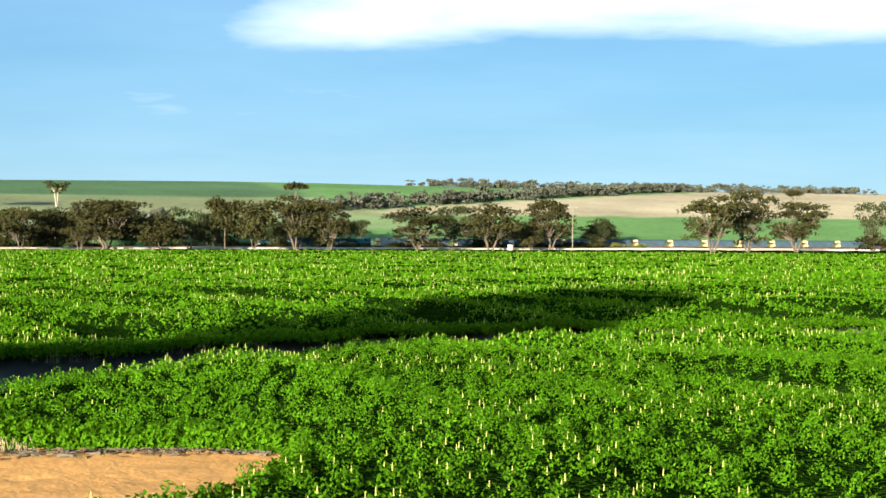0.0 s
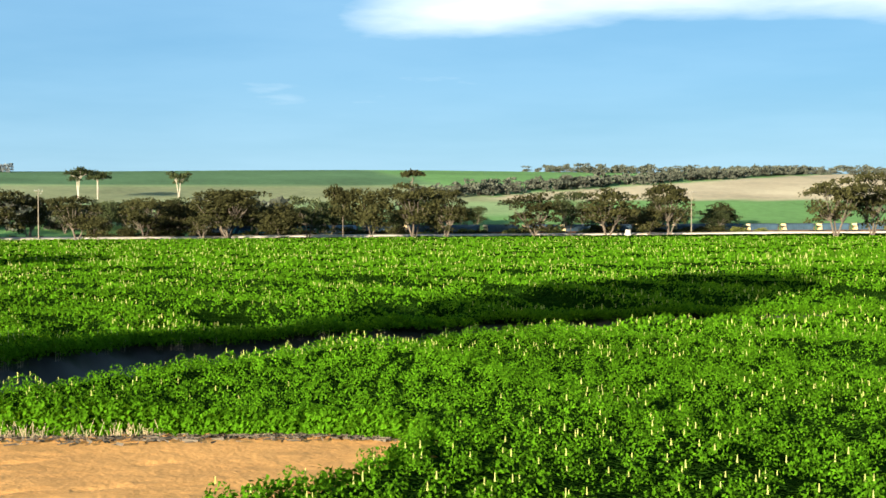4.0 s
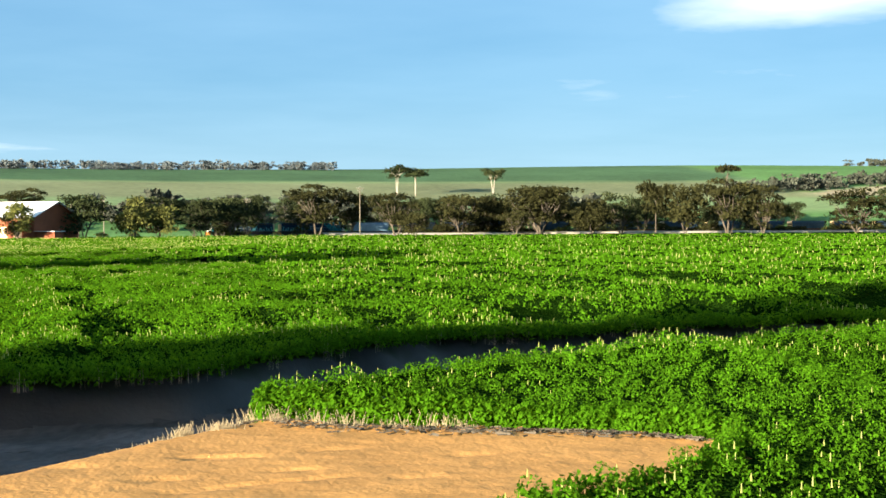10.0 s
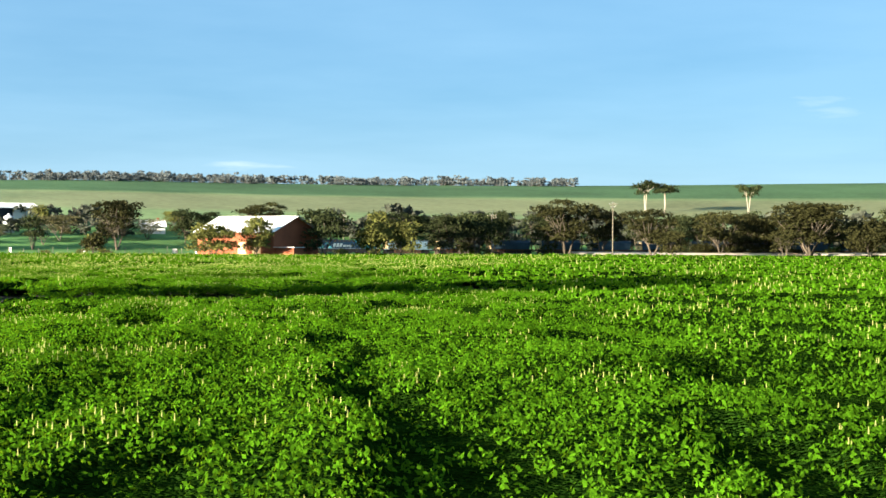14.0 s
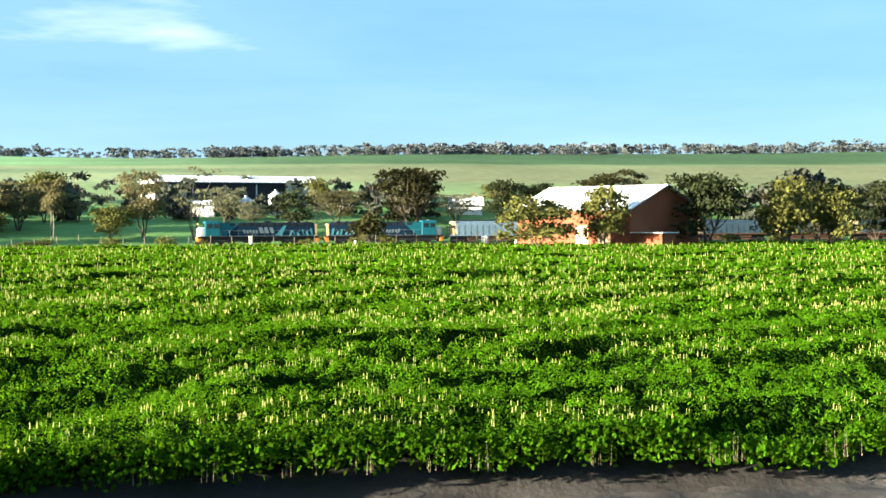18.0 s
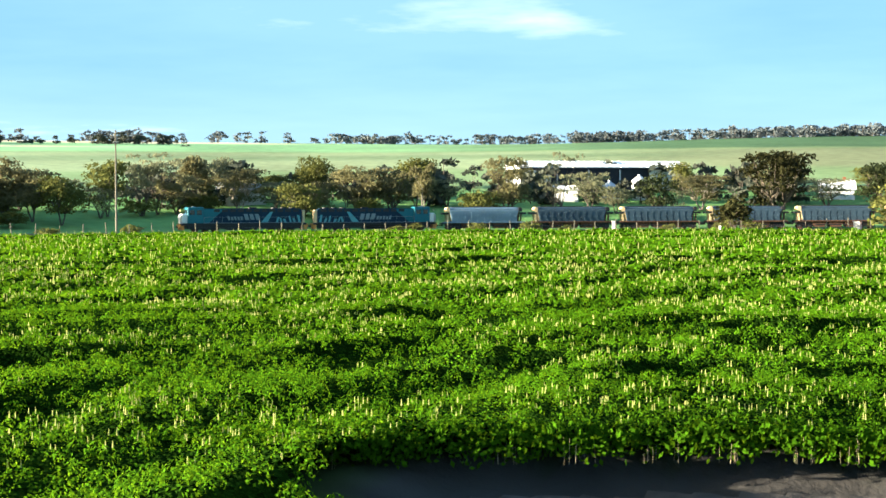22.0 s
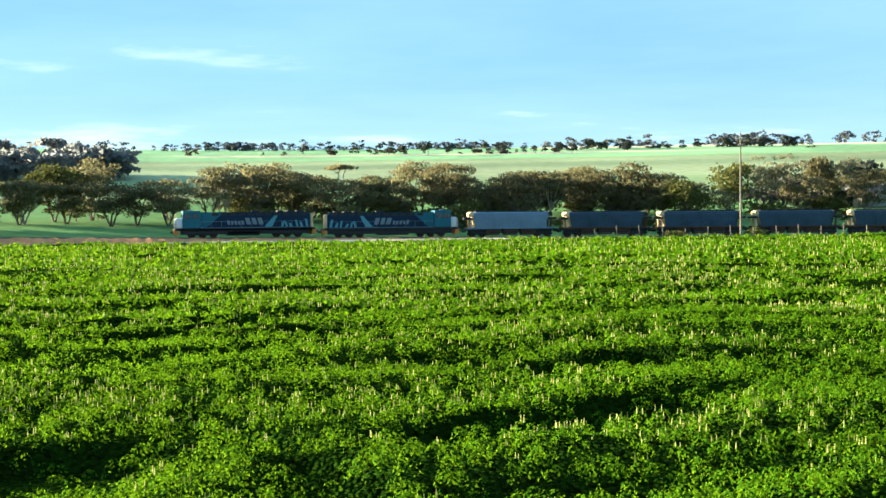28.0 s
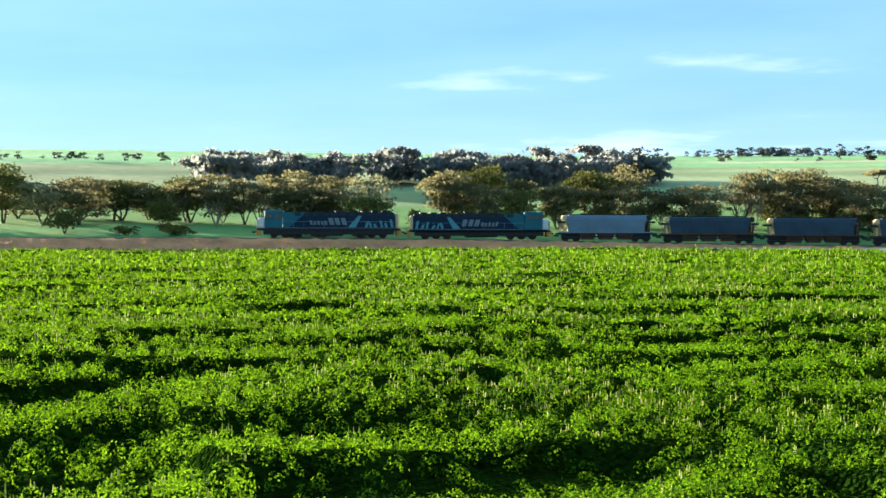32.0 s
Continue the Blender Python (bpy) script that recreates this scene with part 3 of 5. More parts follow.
def plant_crop(name, cx, cy, a0, a1, bands, seed, label, zone=lambda x, y: True, bloom=0.42):
    rng = np.random.RandomState(seed)
    crop = empty(name, label, "crop")
    crop["kind"] = "stuff"
    lv, lq, sv, sq, nl, ns = [], [], [], [], 0, 0
    for r0, r1, lateral, depth, leaves, leaf, spread, spikes, grow in bands:
        x, y, r = sector(cx, cy, a0, a1, r0, r1, lateral, depth, rng)
        ok = is_crop(x, y) & (rng.uniform(0, 1, len(x)) > 0.5 * gaps(x, y)) & zone(x, y)
        x, y, r = x[ok], y[ok], r[ok]
        h = crop_height(x, y) + rng.uniform(-0.24, 0.1, len(x)) * (1.0 if r0 < 40 else 0.85 if r0 < 90 else 0.35)
        z = ground_z(x, y, False) + h
        size = rng.uniform(0.8, 1.2, len(x)) * np.array([grow(q) for q in r])
        t = [template(leaves, seed * 31 + k, leaf=leaf, spread=spread, spikes=spikes) for k in range(7)]
        v, q = stamp([(a, b) for a, b, _, _ in t], x, y, z, size, rng)
        lv.append(v), lq.append(q + nl)
        nl += len(v)
        keep = (wave(x / 3.1, y / 1.7, 21) + rng.uniform(-0.7, 0.7, len(x)) > (0.12 + 0.55 * bloom if leaf < 0.06 else bloom)) & (h > CROP_TOP - 0.12)
        if spikes and keep.any():
            v, q = stamp([(c, d) for _, _, c, d in t], x[keep], y[keep], z[keep], np.clip(size[keep], 0.7, 1.6), rng)
            sv.append(v), sq.append(q + ns)
            ns += len(v)
    from_arrays("foliage", np.concatenate(lv), np.concatenate(lq), M_LEAF, crop)
    if sv:
        tagged(from_arrays("flower_spikes", np.concatenate(sv), np.concatenate(sq), M_SPIKE, crop), "pale cream lupin flower spikes")


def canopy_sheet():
    """The mass of stems and lower leaves that fills the crop, near black to stand for shade."""
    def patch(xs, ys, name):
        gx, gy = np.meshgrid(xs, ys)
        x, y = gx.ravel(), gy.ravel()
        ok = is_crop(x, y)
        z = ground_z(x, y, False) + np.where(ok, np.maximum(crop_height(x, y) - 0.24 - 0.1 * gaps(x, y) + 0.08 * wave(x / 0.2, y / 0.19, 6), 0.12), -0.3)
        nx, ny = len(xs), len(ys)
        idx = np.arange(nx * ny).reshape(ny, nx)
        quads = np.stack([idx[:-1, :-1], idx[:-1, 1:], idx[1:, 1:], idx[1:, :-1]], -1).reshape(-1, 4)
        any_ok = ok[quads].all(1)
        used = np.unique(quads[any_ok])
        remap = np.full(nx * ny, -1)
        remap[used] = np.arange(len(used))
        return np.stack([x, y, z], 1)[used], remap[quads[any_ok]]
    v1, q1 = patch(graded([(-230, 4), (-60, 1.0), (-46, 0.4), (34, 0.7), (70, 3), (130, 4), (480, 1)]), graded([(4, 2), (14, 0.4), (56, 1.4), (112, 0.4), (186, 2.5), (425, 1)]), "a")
    ob = from_arrays("crop_undergrowth", v1, q1, M_CANOPY_SHADE, smooth=True)
    tagged(ob, "lower leaves and stems of the lupin crop, coloured as shade", "crop", kind="stuff")


canopy_sheet()


def west_part(x, y):
    a = np.degrees(np.arctan2(x, y - 142))
    return (a > -88) & (a < 22) & (np.hypot(x, y - 142) < 214)


def lane(x, y):
    return (np.abs(x - 2) < 9 + 0.09 * (y - 46)) & (y > 46) & ~((y > 142) & (np.hypot(x, y - 142) > 14.8))


plant_crop("lupin_crop", 0, 0, -22, 53, [
    (14.5, 30, lambda r: 0.33, lambda r: 0.35, 50, 0.033, 0.175, 1, lambda r: 1.0),
    (30, 46, lambda r: 0.35, lambda r: 0.38, 34, 0.041, 0.185, 1, lambda r: 1.0),
    (46, 120, lambda r: 0.33 + (r - 46) * 0.006, lambda r: 0.4 + (r - 46) * 0.009, 14, 0.076, 0.25, 1, lambda r: 1.0 + (r - 46) * 0.008),
    (120, 400, lambda r: 0.75 + (r - 120) * 0.003, lambda r: 1.1 + (r - 120) * 0.018, 9, 0.2, 0.42, 1, lambda r: 1.15 + (r - 120) * 0.0022),
], 3, "flowering green lupin crop on the bank and field", lambda x, y: ~lane(x, y) & ~west_part(x, y))
plant_crop("lupin_crop", 0, 0, -22, 22, [
    (46, 165, lambda r: 0.38, lambda r: 0.42, 16, 0.064, 0.24, 1, lambda r: 1.0),
], 4, "flowering green lupin crop in the middle of the field", lane)
plant_crop("lupin_crop", 0, 142, -88, 22, [
    (15, 29, lambda r: 0.33, lambda r: 0.35, 50, 0.033, 0.175, 2, lambda r: 1.0),
    (29, 46, lambda r: 0.36, lambda r: 0.39, 34, 0.041, 0.185, 2, lambda r: 1.0),
    (46, 100, lambda r: 0.35 + (r - 46) * 0.007, lambda r: 0.42 + (r - 46) * 0.011, 14, 0.076, 0.25, 2, lambda r: 1.0 + (r - 46) * 0.009),
    (100, 215, lambda r: 0.8 + (r - 100) * 0.003, lambda r: 1.2 + (r - 100) * 0.018, 9, 0.2, 0.42, 1, lambda r: 1.15 + (r - 100) * 0.002),
], 5, "flowering green lupin crop across the wide field", lambda x, y: ~lane(x, y), 0.0)


def crop_skirts():
    """Leaves that hang down the open sides of the crop."""
    rng = np.random.RandomState(17)
    px, py = [], []
    for line, x0, x1, n, inset in ((FIELD_NEAR, -10, 60, 4200, 1), (DITCH_B, -12, 20, 2600, 1), (DITCH_C, -16, 12, 2400, 1), (LUMP_FAR, 4.2, 50, 2200, -1), (CROP_SAND, 4.0, 10.6, 2200, 1), (SAND_NEAR, 5.0, 10.6, 900, -1)):
        x = rng.uniform(x0, x1, n)
        px.append(x), py.append(at_x(line, x) + inset * rng.uniform(0.02, 0.35, n))
    # the blunt end of the near strip
    px.append(rng.uniform(3.95, 4.25, 300)), py.append(rng.uniform(25.1, 25.8, 300))
    x, y = np.concatenate(px), np.concatenate(py)
    lowest = np.repeat([0.6, 0.4, 0.4, 0.3, 0.06, 0.06, 0.06], [4200, 2600, 2400, 2200, 2200, 900, 300])
    h = crop_height(x, y) * rng.uniform(lowest, 1.0)
    z = ground_z(x, y, False) + h
    t = [template(9, 900 + k, leaf=0.055, spread=0.15, tall=0.3, spikes=0) for k in range(5)]
    v, q = stamp([(c, d) for c, d, _, _ in t], x, y, z, rng.uniform(0.8, 1.2, len(x)), rng)
    tagged(from_arrays("crop_edge_leaves", v, q, M_LEAF), "leafy green sides of the lupin crop", "crop", kind="stuff")


crop_skirts()


# ---- trees ----
def limb(bm, a, b, r1, r2, bend, rng, seg=6):
    """A tapered, slightly crooked limb in three lengths."""
    a, b = Vector(a), Vector(b)
    pts = [a.lerp(b, u) + Vector(rng.uniform(-1, 1, 3)) * bend * (0 < u < 1) for u in (0, 0.4, 0.72, 1)]
    rs = [r1 + (r2 - r1) * u for u in (0, 0.4, 0.72, 1)]
    for p, q, s, e in zip(pts[:-1], pts[1:], rs[:-1], rs[1:]):
        rod(bm, p, q, s, e, seg)
    return pts[-1]


def leaf_cloud(centres, radii, per, leaf, rng, flat=0.55):
    """Small leaf blades in shells round the centres, denser at the top, as corners and faces."""
    vs = []
    for c, r in zip(centres, radii):
        n = int(per * (r / 0.2) ** 1.6)
        d = rng.normal(size=(n, 3))
        d /= np.linalg.norm(d, axis=1)[:, None]
        d[:, 2] = np.where(d[:, 2] < -0.25, -d[:, 2], d[:, 2])
        lump = 1 + 0.35 * np.sin(5 * d[:, 0] + 3 * d[:, 1] + c[0] * 9) * np.sin(4 * d[:, 2] + 5 * d[:, 1])
        p = c + d * (rng.uniform(0.45, 1.05, n) ** 0.6 * lump)[:, None] * np.array([r, r, r * flat])
        a = rng.normal(size=(n, 3))
        a /= np.linalg.norm(a, axis=1)[:, None]
        b = np.cross(a, rng.normal(size=(n, 3)))
        b /= np.linalg.norm(b, axis=1)[:, None] + 1e-6
        k = leaf * rng.uniform(0.6, 1.4, n)[:, None]
        vs.append(np.stack([p - a * k, p + b * k * 0.62, p + a * k, p - b * k * 0.62], 1))
    v = np.concatenate(vs).reshape(-1, 3)
    return v, np.arange(len(v)).reshape(-1, 4)


TREES = {}


def tree_model(kind, variant, shaded=False):
    """A tree one metre wide and one metre high: trunk with limbs, and a crown of leaf clumps."""
    rng = np.random.RandomState(sum(map(ord, kind)) * 7 + variant * 13)
    wood, centres, radii = B(), [], []
    stems, crown_lo, crown_hi, n, rr, flat, leaf, per = {
        "k": (4, 0.12, 0.72, 11, (0.24, 0.32), 0.9, 0.055, 44),
        "o": (3, 0.12, 0.86, 22, (0.2, 0.28), 0.8, 0.034, 100),
        "d": (2, 0.14, 0.88, 24, (0.19, 0.27), 0.7, 0.028, 110),
        "b": (3, 0.14, 0.9, 28, (0.16, 0.23), 0.6, 0.025, 120),
        "g": (4, 0.22, 0.9, 22, (0.15, 0.22), 0.6, 0.025, 100),
        "t": (1, 0.35, 0.9, 11, (0.24, 0.34), 0.4, 0.036, 100),
        "s": (2, 0.9, 0.95, 6, (0.22, 0.32), 0.14, 0.036, 60),
        "l": (2, 0.55, 0.9, 11, (0.22, 0.32), 0.42, 0.034, 80),
        "a": (3, 0.4, 0.94, 12, (0.12, 0.19), 0.35, 0.024, 70),
        "u": (3, 0.15, 0.93, 34, (0.15, 0.22), 0.5, 0.024, 120),
    }[kind]
    for i in range(n):
        u = (i + 0.5) / n
        a = i * 2.4 + rng.uniform(-0.4, 0.4)
        h = crown_lo + (crown_hi - crown_lo) * rng.uniform(0, 1) ** 0.7
        reach = 0.4 * math.sqrt(u) * (1.0 if kind in "kod" else 0.75 + 0.45 * (h - crown_lo) / (crown_hi - crown_lo + 0.01))
        if kind in "uba" and i == 0:
            h, reach = crown_hi, 0.08
        centres.append(np.array([math.cos(a) * reach, math.sin(a) * reach, h]))
        radii.append(rng.uniform(*rr) * (1.15 - 0.35 * u))
    thick = 0.014 if kind in "ago" else 0.018 if kind not in "sl" else 0.022
    fork = {"s": 0.86, "t": 0.6, "l": 0.6}.get(kind, 0.26)
    heads = []
    for s in range(stems):
        a = s * 6.28 / stems + rng.uniform(-0.4, 0.4)
        foot = Vector((math.cos(a) * 0.006, math.sin(a) * 0.006, -0.03))
        lean = 0.1 if stems > 1 else 0.02
        head = Vector((math.cos(a) * lean, math.sin(a) * lean, fork * rng.uniform(0.85, 1.15)))
        heads.append((limb(wood, foot, head, thick, thick * 0.75, 0.012, rng), a))
    for c in centres:
        h = min(heads, key=lambda q: (q[0] - Vector(c)).length)[0]
        limb(wood, h, Vector(c) - Vector((0, 0, 0.02)), thick * 0.55, thick * 0.15, 0.03, rng, 5)
    if kind in "agu":
        for i in range(9 if kind != "u" else 4):
            c = centres[i % n]
            tip = Vector(c) * rng.uniform(0.85, 1.15) + Vector(rng.uniform(-0.12, 0.12, 3))
            tip.z = max(tip.z, 0.3)
            limb(wood, Vector(heads[i % stems][0]), tip, thick * 0.35, thick * 0.1, 0.04, rng, 4)
    mesh = bpy.data.meshes.new("trunk")
    wood.to_mesh(mesh)
    wood.free()
    # shaded copies also lose the pale bark
    mesh.materials.append(M_BARK_PALE if kind in "stul" and variant % 2 == 0 and (not shaded or kind == "l") else M_BARK)
    v, q = leaf_cloud(centres, radii, per, leaf, rng, flat)
    mats = {"o": M_GUM_OLIVE, "k": M_GUM_OLIVE, "d": M_GUM_DARK, "g": M_GUM_GREY, "a": M_GUM_GREY}
    crown = bpy.data.meshes.new("crown")
    crown.from_pydata([tuple(p) for p in v], [], [tuple(f) for f in q])
    # eastern and lone trees take darker leaf copies to look less lit
    crown.materials.append(M_GUM_OLIVE if kind == "d" and not shaded else M_GUM_DARK if shaded and kind in "gal" else M_GUM_SHADED if shaded and kind in "ok" else mats.get(kind, M_GUM_SHADED if shaded else M_GUM))
    return mesh, crown


KIND_LABEL = {"u": "umbrella-crowned eucalypt with pale forked trunks", "b": "bushy dull-green eucalypt with dark trunks", "o": "olive-green rounded wattle bush", "g": "grey-green eucalypt with thin open crown",
              "t": "tall slim eucalypt with tufted crown", "s": "tall flat-topped eucalypt on bare pale stems", "a": "sparse eucalypt with bare crooked branches", "d": "dense dark-green tree", "k": "low olive shrub", "l": "lone pale-stemmed gum"}
BESIDE = " beside the railway line"


def tree(kind, x, y, top, wide, variant, where=BESIDE, group="trees along the line", shaded=False):
    key = (kind, variant % 4, shaded)
    if key not in TREES:
        TREES[key] = tree_model(*key)
    trunk, crown = TREES[key]
    z = gz(x, y)
    e = empty("shrub" if kind == "k" else "tree", KIND_LABEL[kind] + where, "shrub" if kind == "k" else "tree", group)
    e.matrix_world = pose(x, y, z, 0, 0, variant * 67 % 360)
    for name, me in (("trunk", trunk), ("crown", crown)):
        ob = new(name, me)
        ob.parent = e
        ob.scale = (wide * 1.12, wide * 1.12, max(1.2, top - z) * 1.02)
    return e


TREES_RIGHT = [
    ("b", 124.5, 407.1, 12.4, 12.8), ("b", 135.7, 416, 11.7, 8.8), ("u", 149.2, 403.8, 14.4, 19.8), ("o", 160.9, 391.2, 10.1, 10.5),
    ("g", 173.8, 399.6, 14, 11.5), ("t", 181.4, 390.8, 16.2, 8.6), ("o", 189, 386.2, 13.5, 11.3), ("u", 202.9, 385.3, 16.7, 17.4),
    ("u", 211.7, 380.2, 14.5, 10.8), ("s", 206.9, 393.8, 21, 7.1), ("b", 250, 389.8, 13.7, 18.5), ("g", 268, 396.6, 15.2, 11.5),
    ("b", 279.6, 390.5, 16.1, 20.2), ("b", 298.4, 392.3, 9.4, 9.9), ("u", 306.1, 391.1, 17.4, 15.5), ("u", 304.6, 310, 17, 17.4),
    ("u", 324.7, 314.9, 18.9, 15.2), ("u", 333.1, 302.8, 15.3, 16.6), ("s", 337, 306.8, 19.7, 4.7), ("g", 393, 322, 17.6, 11.4),
    ("k", 392.4, 322.1, 6.7, 10.6),
]
TREES_MIDDLE = [
    ("d", 52.8, 401.9, 10.8, 11.4), ("d", 59.8, 403.4, 11.4, 9.8), ("u", 79.2, 398.6, 14.9, 16.3), ("b", 91.3, 408.3, 13, 10),
    ("u", 97.7, 380.2, 11.7, 13.2), ("o", 101, 372.2, 6.1, 7.1), ("g", 132.4, 449.1, 12.8, 15), ("g", 146.7, 449.9, 14.2, 11.4),
    ("u", 149.7, 408, 14.5, 15.6), ("b", 175.7, 450.6, 10.8, 11.6), ("u", 130.7, 373.8, 7.1, 7.3), ("d", 45.1, 384.2, 10.2, 8.7),
    ("d", 53.5, 390.1, 10.5, 10.4), ("g", 64.1, 416.4, 12.3, 8.4), ("g", 76.7, 426.8, 11.7, 10.4),
]
TREES_SHED = [
    ("g", -49.1, 371.6, 10.8, 7.5), ("k", -40.1, 363, 5.6, 5.3), ("u", -34.9, 389, 13.4, 11.6), ("d", -22.5, 417.2, 11.9, 7.4),
    ("d", -16.5, 419.1, 11.3, 6.7), ("o", -12.5, 348.3, 7.3, 10.6), ("o", -2.8, 351.2, 8.3, 6.5), ("u", -5.5, 446.4, 14, 8.2),
    ("u", 0.7, 448.2, 14.8, 7.9), ("d", 13, 363.8, 10.8, 10.8), ("g", 17.7, 405.1, 11.6, 8.1), ("o", 25.4, 367.2, 10.1, 8.2),
    ("o", 32.6, 369.1, 8.7, 7.4), ("g", 37.6, 450.5, 12.3, 18.1), ("g", 49.1, 453.4, 11.3, 10.9),
]
TREES_YARD = [
    ("d", -102.2, 346.1, 8.2, 6.9), ("g", -112.9, 381.5, 7.7, 7.4), ("g", -110.8, 391.5, 9.3, 7.6), ("t", -96.5, 372.9, 11.7, 3.6),
    ("g", -101.9, 397.2, 9.9, 6.6), ("o", -87.3, 375.6, 6.8, 6.6), ("u", -83.2, 380.6, 12.6, 8.5), ("a", -74.7, 382.4, 13.7, 8.1),
    ("g", -74.8, 403.7, 10.9, 7.6), ("g", -69.1, 401.2, 8.3, 6.4), ("d", -62.9, 430.3, 13, 4.7), ("u", -55.2, 412.6, 10, 9.9),
    ("a", -57.7, 401.1, 7.4, 5.7), ("k", -41.7, 373.5, 5.4, 4.3), ("g", -43.2, 417.2, 10.8, 7.8), ("t", -40.9, 423.2, 14.3, 6.8),
    ("g", -33.1, 423.3, 9.7, 9.1), ("d", -26.8, 448.6, 12.1, 7.4),
]
TREES_LINE = [
    ("u", -163.8, 312.9, 10.2, 8.5), ("u", -164.2, 319.9, 11, 8.7), ("u", -162.9, 329.1, 11.4, 8.9), ("b", -157.2, 329.6, 9.6, 6.9),
    ("u", -149.5, 332.6, 10.4, 8.1), ("d", -143.8, 332.7, 9.1, 8), ("g", -145, 345.1, 7.9, 6), ("a", -141, 356.3, 13.9, 9.2),
    ("t", -138.6, 365.4, 13.7, 5.3), ("u", -130.4, 367.1, 11.2, 8.3), ("g", -125, 372, 9.1, 7.3), ("b", -117.5, 372.2, 8.9, 6.8),
    ("g", -110.8, 377.3, 8.1, 7.3),
]
TREES_BEND = [
    ("u", -209, 246.8, 9.9, 9), ("u", -206.6, 252.9, 10.3, 8.1), ("b", -200.2, 257.3, 9.8, 8.5), ("u", -196.6, 265.5, 9.8, 8.4),
    ("u", -196.3, 275.9, 12, 6.8), ("u", -193.4, 281.4, 11.7, 10.5), ("b", -194, 289.1, 11.5, 6.8), ("b", -188.1, 290.8, 10.4, 8.1),
    ("s", -189.9, 296, 12.8, 4.9), ("u", -184.2, 297.3, 10.6, 8.1), ("b", -178.2, 299, 9.5, 6.6), ("u", -173.8, 305.7, 12.2, 8.2),
    ("b", -170.9, 310.2, 9.4, 6.3), ("u", -168.8, 320.9, 11.2, 9.8), ("u", -165.7, 332.6, 12, 10.1), ("b", -156.3, 330.8, 9.4, 6.9),
]
TREES_LEFT = [
    ("b", -245.4, 163.8, 9.2, 8.9), ("b", -248.9, 169.6, 9.7, 8), ("b", -244.3, 174.2, 9.8, 8.5), ("u", -239.5, 180, 10.4, 10.7),
    ("b", -238.7, 185.5, 8.8, 7.8), ("u", -233.8, 190.3, 11.2, 8.2), ("u", -229.1, 193.7, 11.6, 8.5), ("u", -228.2, 198.2, 10.4, 7.1),
    ("u", -223, 202.5, 8.6, 6.5), ("u", -221.9, 207.2, 10.2, 8.9), ("b", -220.7, 211.8, 8.7, 6.5), ("d", -211.6, 213.5, 7.9, 7.1),
    ("k", -216.9, 224.1, 6.6, 2.2), ("u", -214.9, 230.2, 11.6, 8.4), ("b", -209.4, 233.6, 10, 7.3), ("d", -203.9, 236.7, 9, 5.9),
]


def plant_trees():
    i = 0
    for k, group in enumerate((TREES_RIGHT, TREES_MIDDLE, TREES_SHED, TREES_YARD, TREES_LINE, TREES_BEND, TREES_LEFT)):
        for kind, x, y, top, wide in group:
            d, arc = (float(q[0]) for q in from_track(np.array([x]), np.array([y])))
            if -12 < d < 6 and arc < 460 and kind != "k":
                x, y, _ = on_track(arc, 9.0)  # the line itself stays clear
            tree(kind, x, y, top, wide, i, shaded=k < 2 or k == 2 and kind != "o")
            i += 1
    # a second row fills the belt behind the line
    rng = np.random.RandomState(3)
    for arc in np.r_[np.arange(78, 160, 5.2), np.arange(163, 345, 5.6)]:
        x, y, _ = on_track(arc, rng.uniform(18, 40))
        if 152 < arc < 162:
            continue
        tree("bgbgd"[rng.randint(5)], x, y, gz(x, y) + rng.uniform(5.5, 10.0), rng.uniform(6.5, 10.5), i, " in the belt behind the line")
        i += 1
    # the eastern belt closes up, but for gaps where the train shows
    for arc in np.r_[np.arange(470, 520, 6.5), np.arange(548, 704, 4.6), np.arange(732, 798, 4.6)]:
        x, y, _ = on_track(arc + rng.uniform(-1.5, 1.5), rng.choice([rng.uniform(9, 30), rng.uniform(-11.5, -9)], p=[0.72, 0.28]))
        tree("bgdbdu"[rng.randint(6)], x, y, gz(x, y) + rng.uniform(5.5, 10.5), rng.uniform(7, 12), i, " in the belt along the line", shaded=True)
        i += 1
    for arc in np.r_[rng.uniform(548, 704, 26), rng.uniform(732, 798, 12)]:
        x, y, _ = on_track(arc, rng.uniform(-11.5, -8))
        tree("kko"[rng.randint(3)], x, y, gz(x, y) + rng.uniform(1.8, 3.8), rng.uniform(4, 7), i, " under the trackside trees", "undergrowth of the belt", shaded=True)
        i += 1
    # low growth under the belt
    for arc in rng.uniform(78, 345, 46):
        x, y, _ = on_track(arc, rng.uniform(9, 34))
        tree("kkod"[rng.randint(4)], x, y, gz(x, y) + rng.uniform(1.8, 4.2), rng.uniform(3.5, 6.0), i, " under the tree belt", "undergrowth of the belt")
        i += 1
    # three bare-stemmed gums on the slope
    for arc, tall, wide in ((588, 12.4, 9.0), (594.5, 12.6, 9.5), (623, 11.4, 8.0)):
        x, y, _ = on_track(arc, 128)
        tree("l", x, y, gz(x, y) + tall, wide, 2 * i, " on the green slope", "lone gums on the slope", shaded=True)
        i += 1


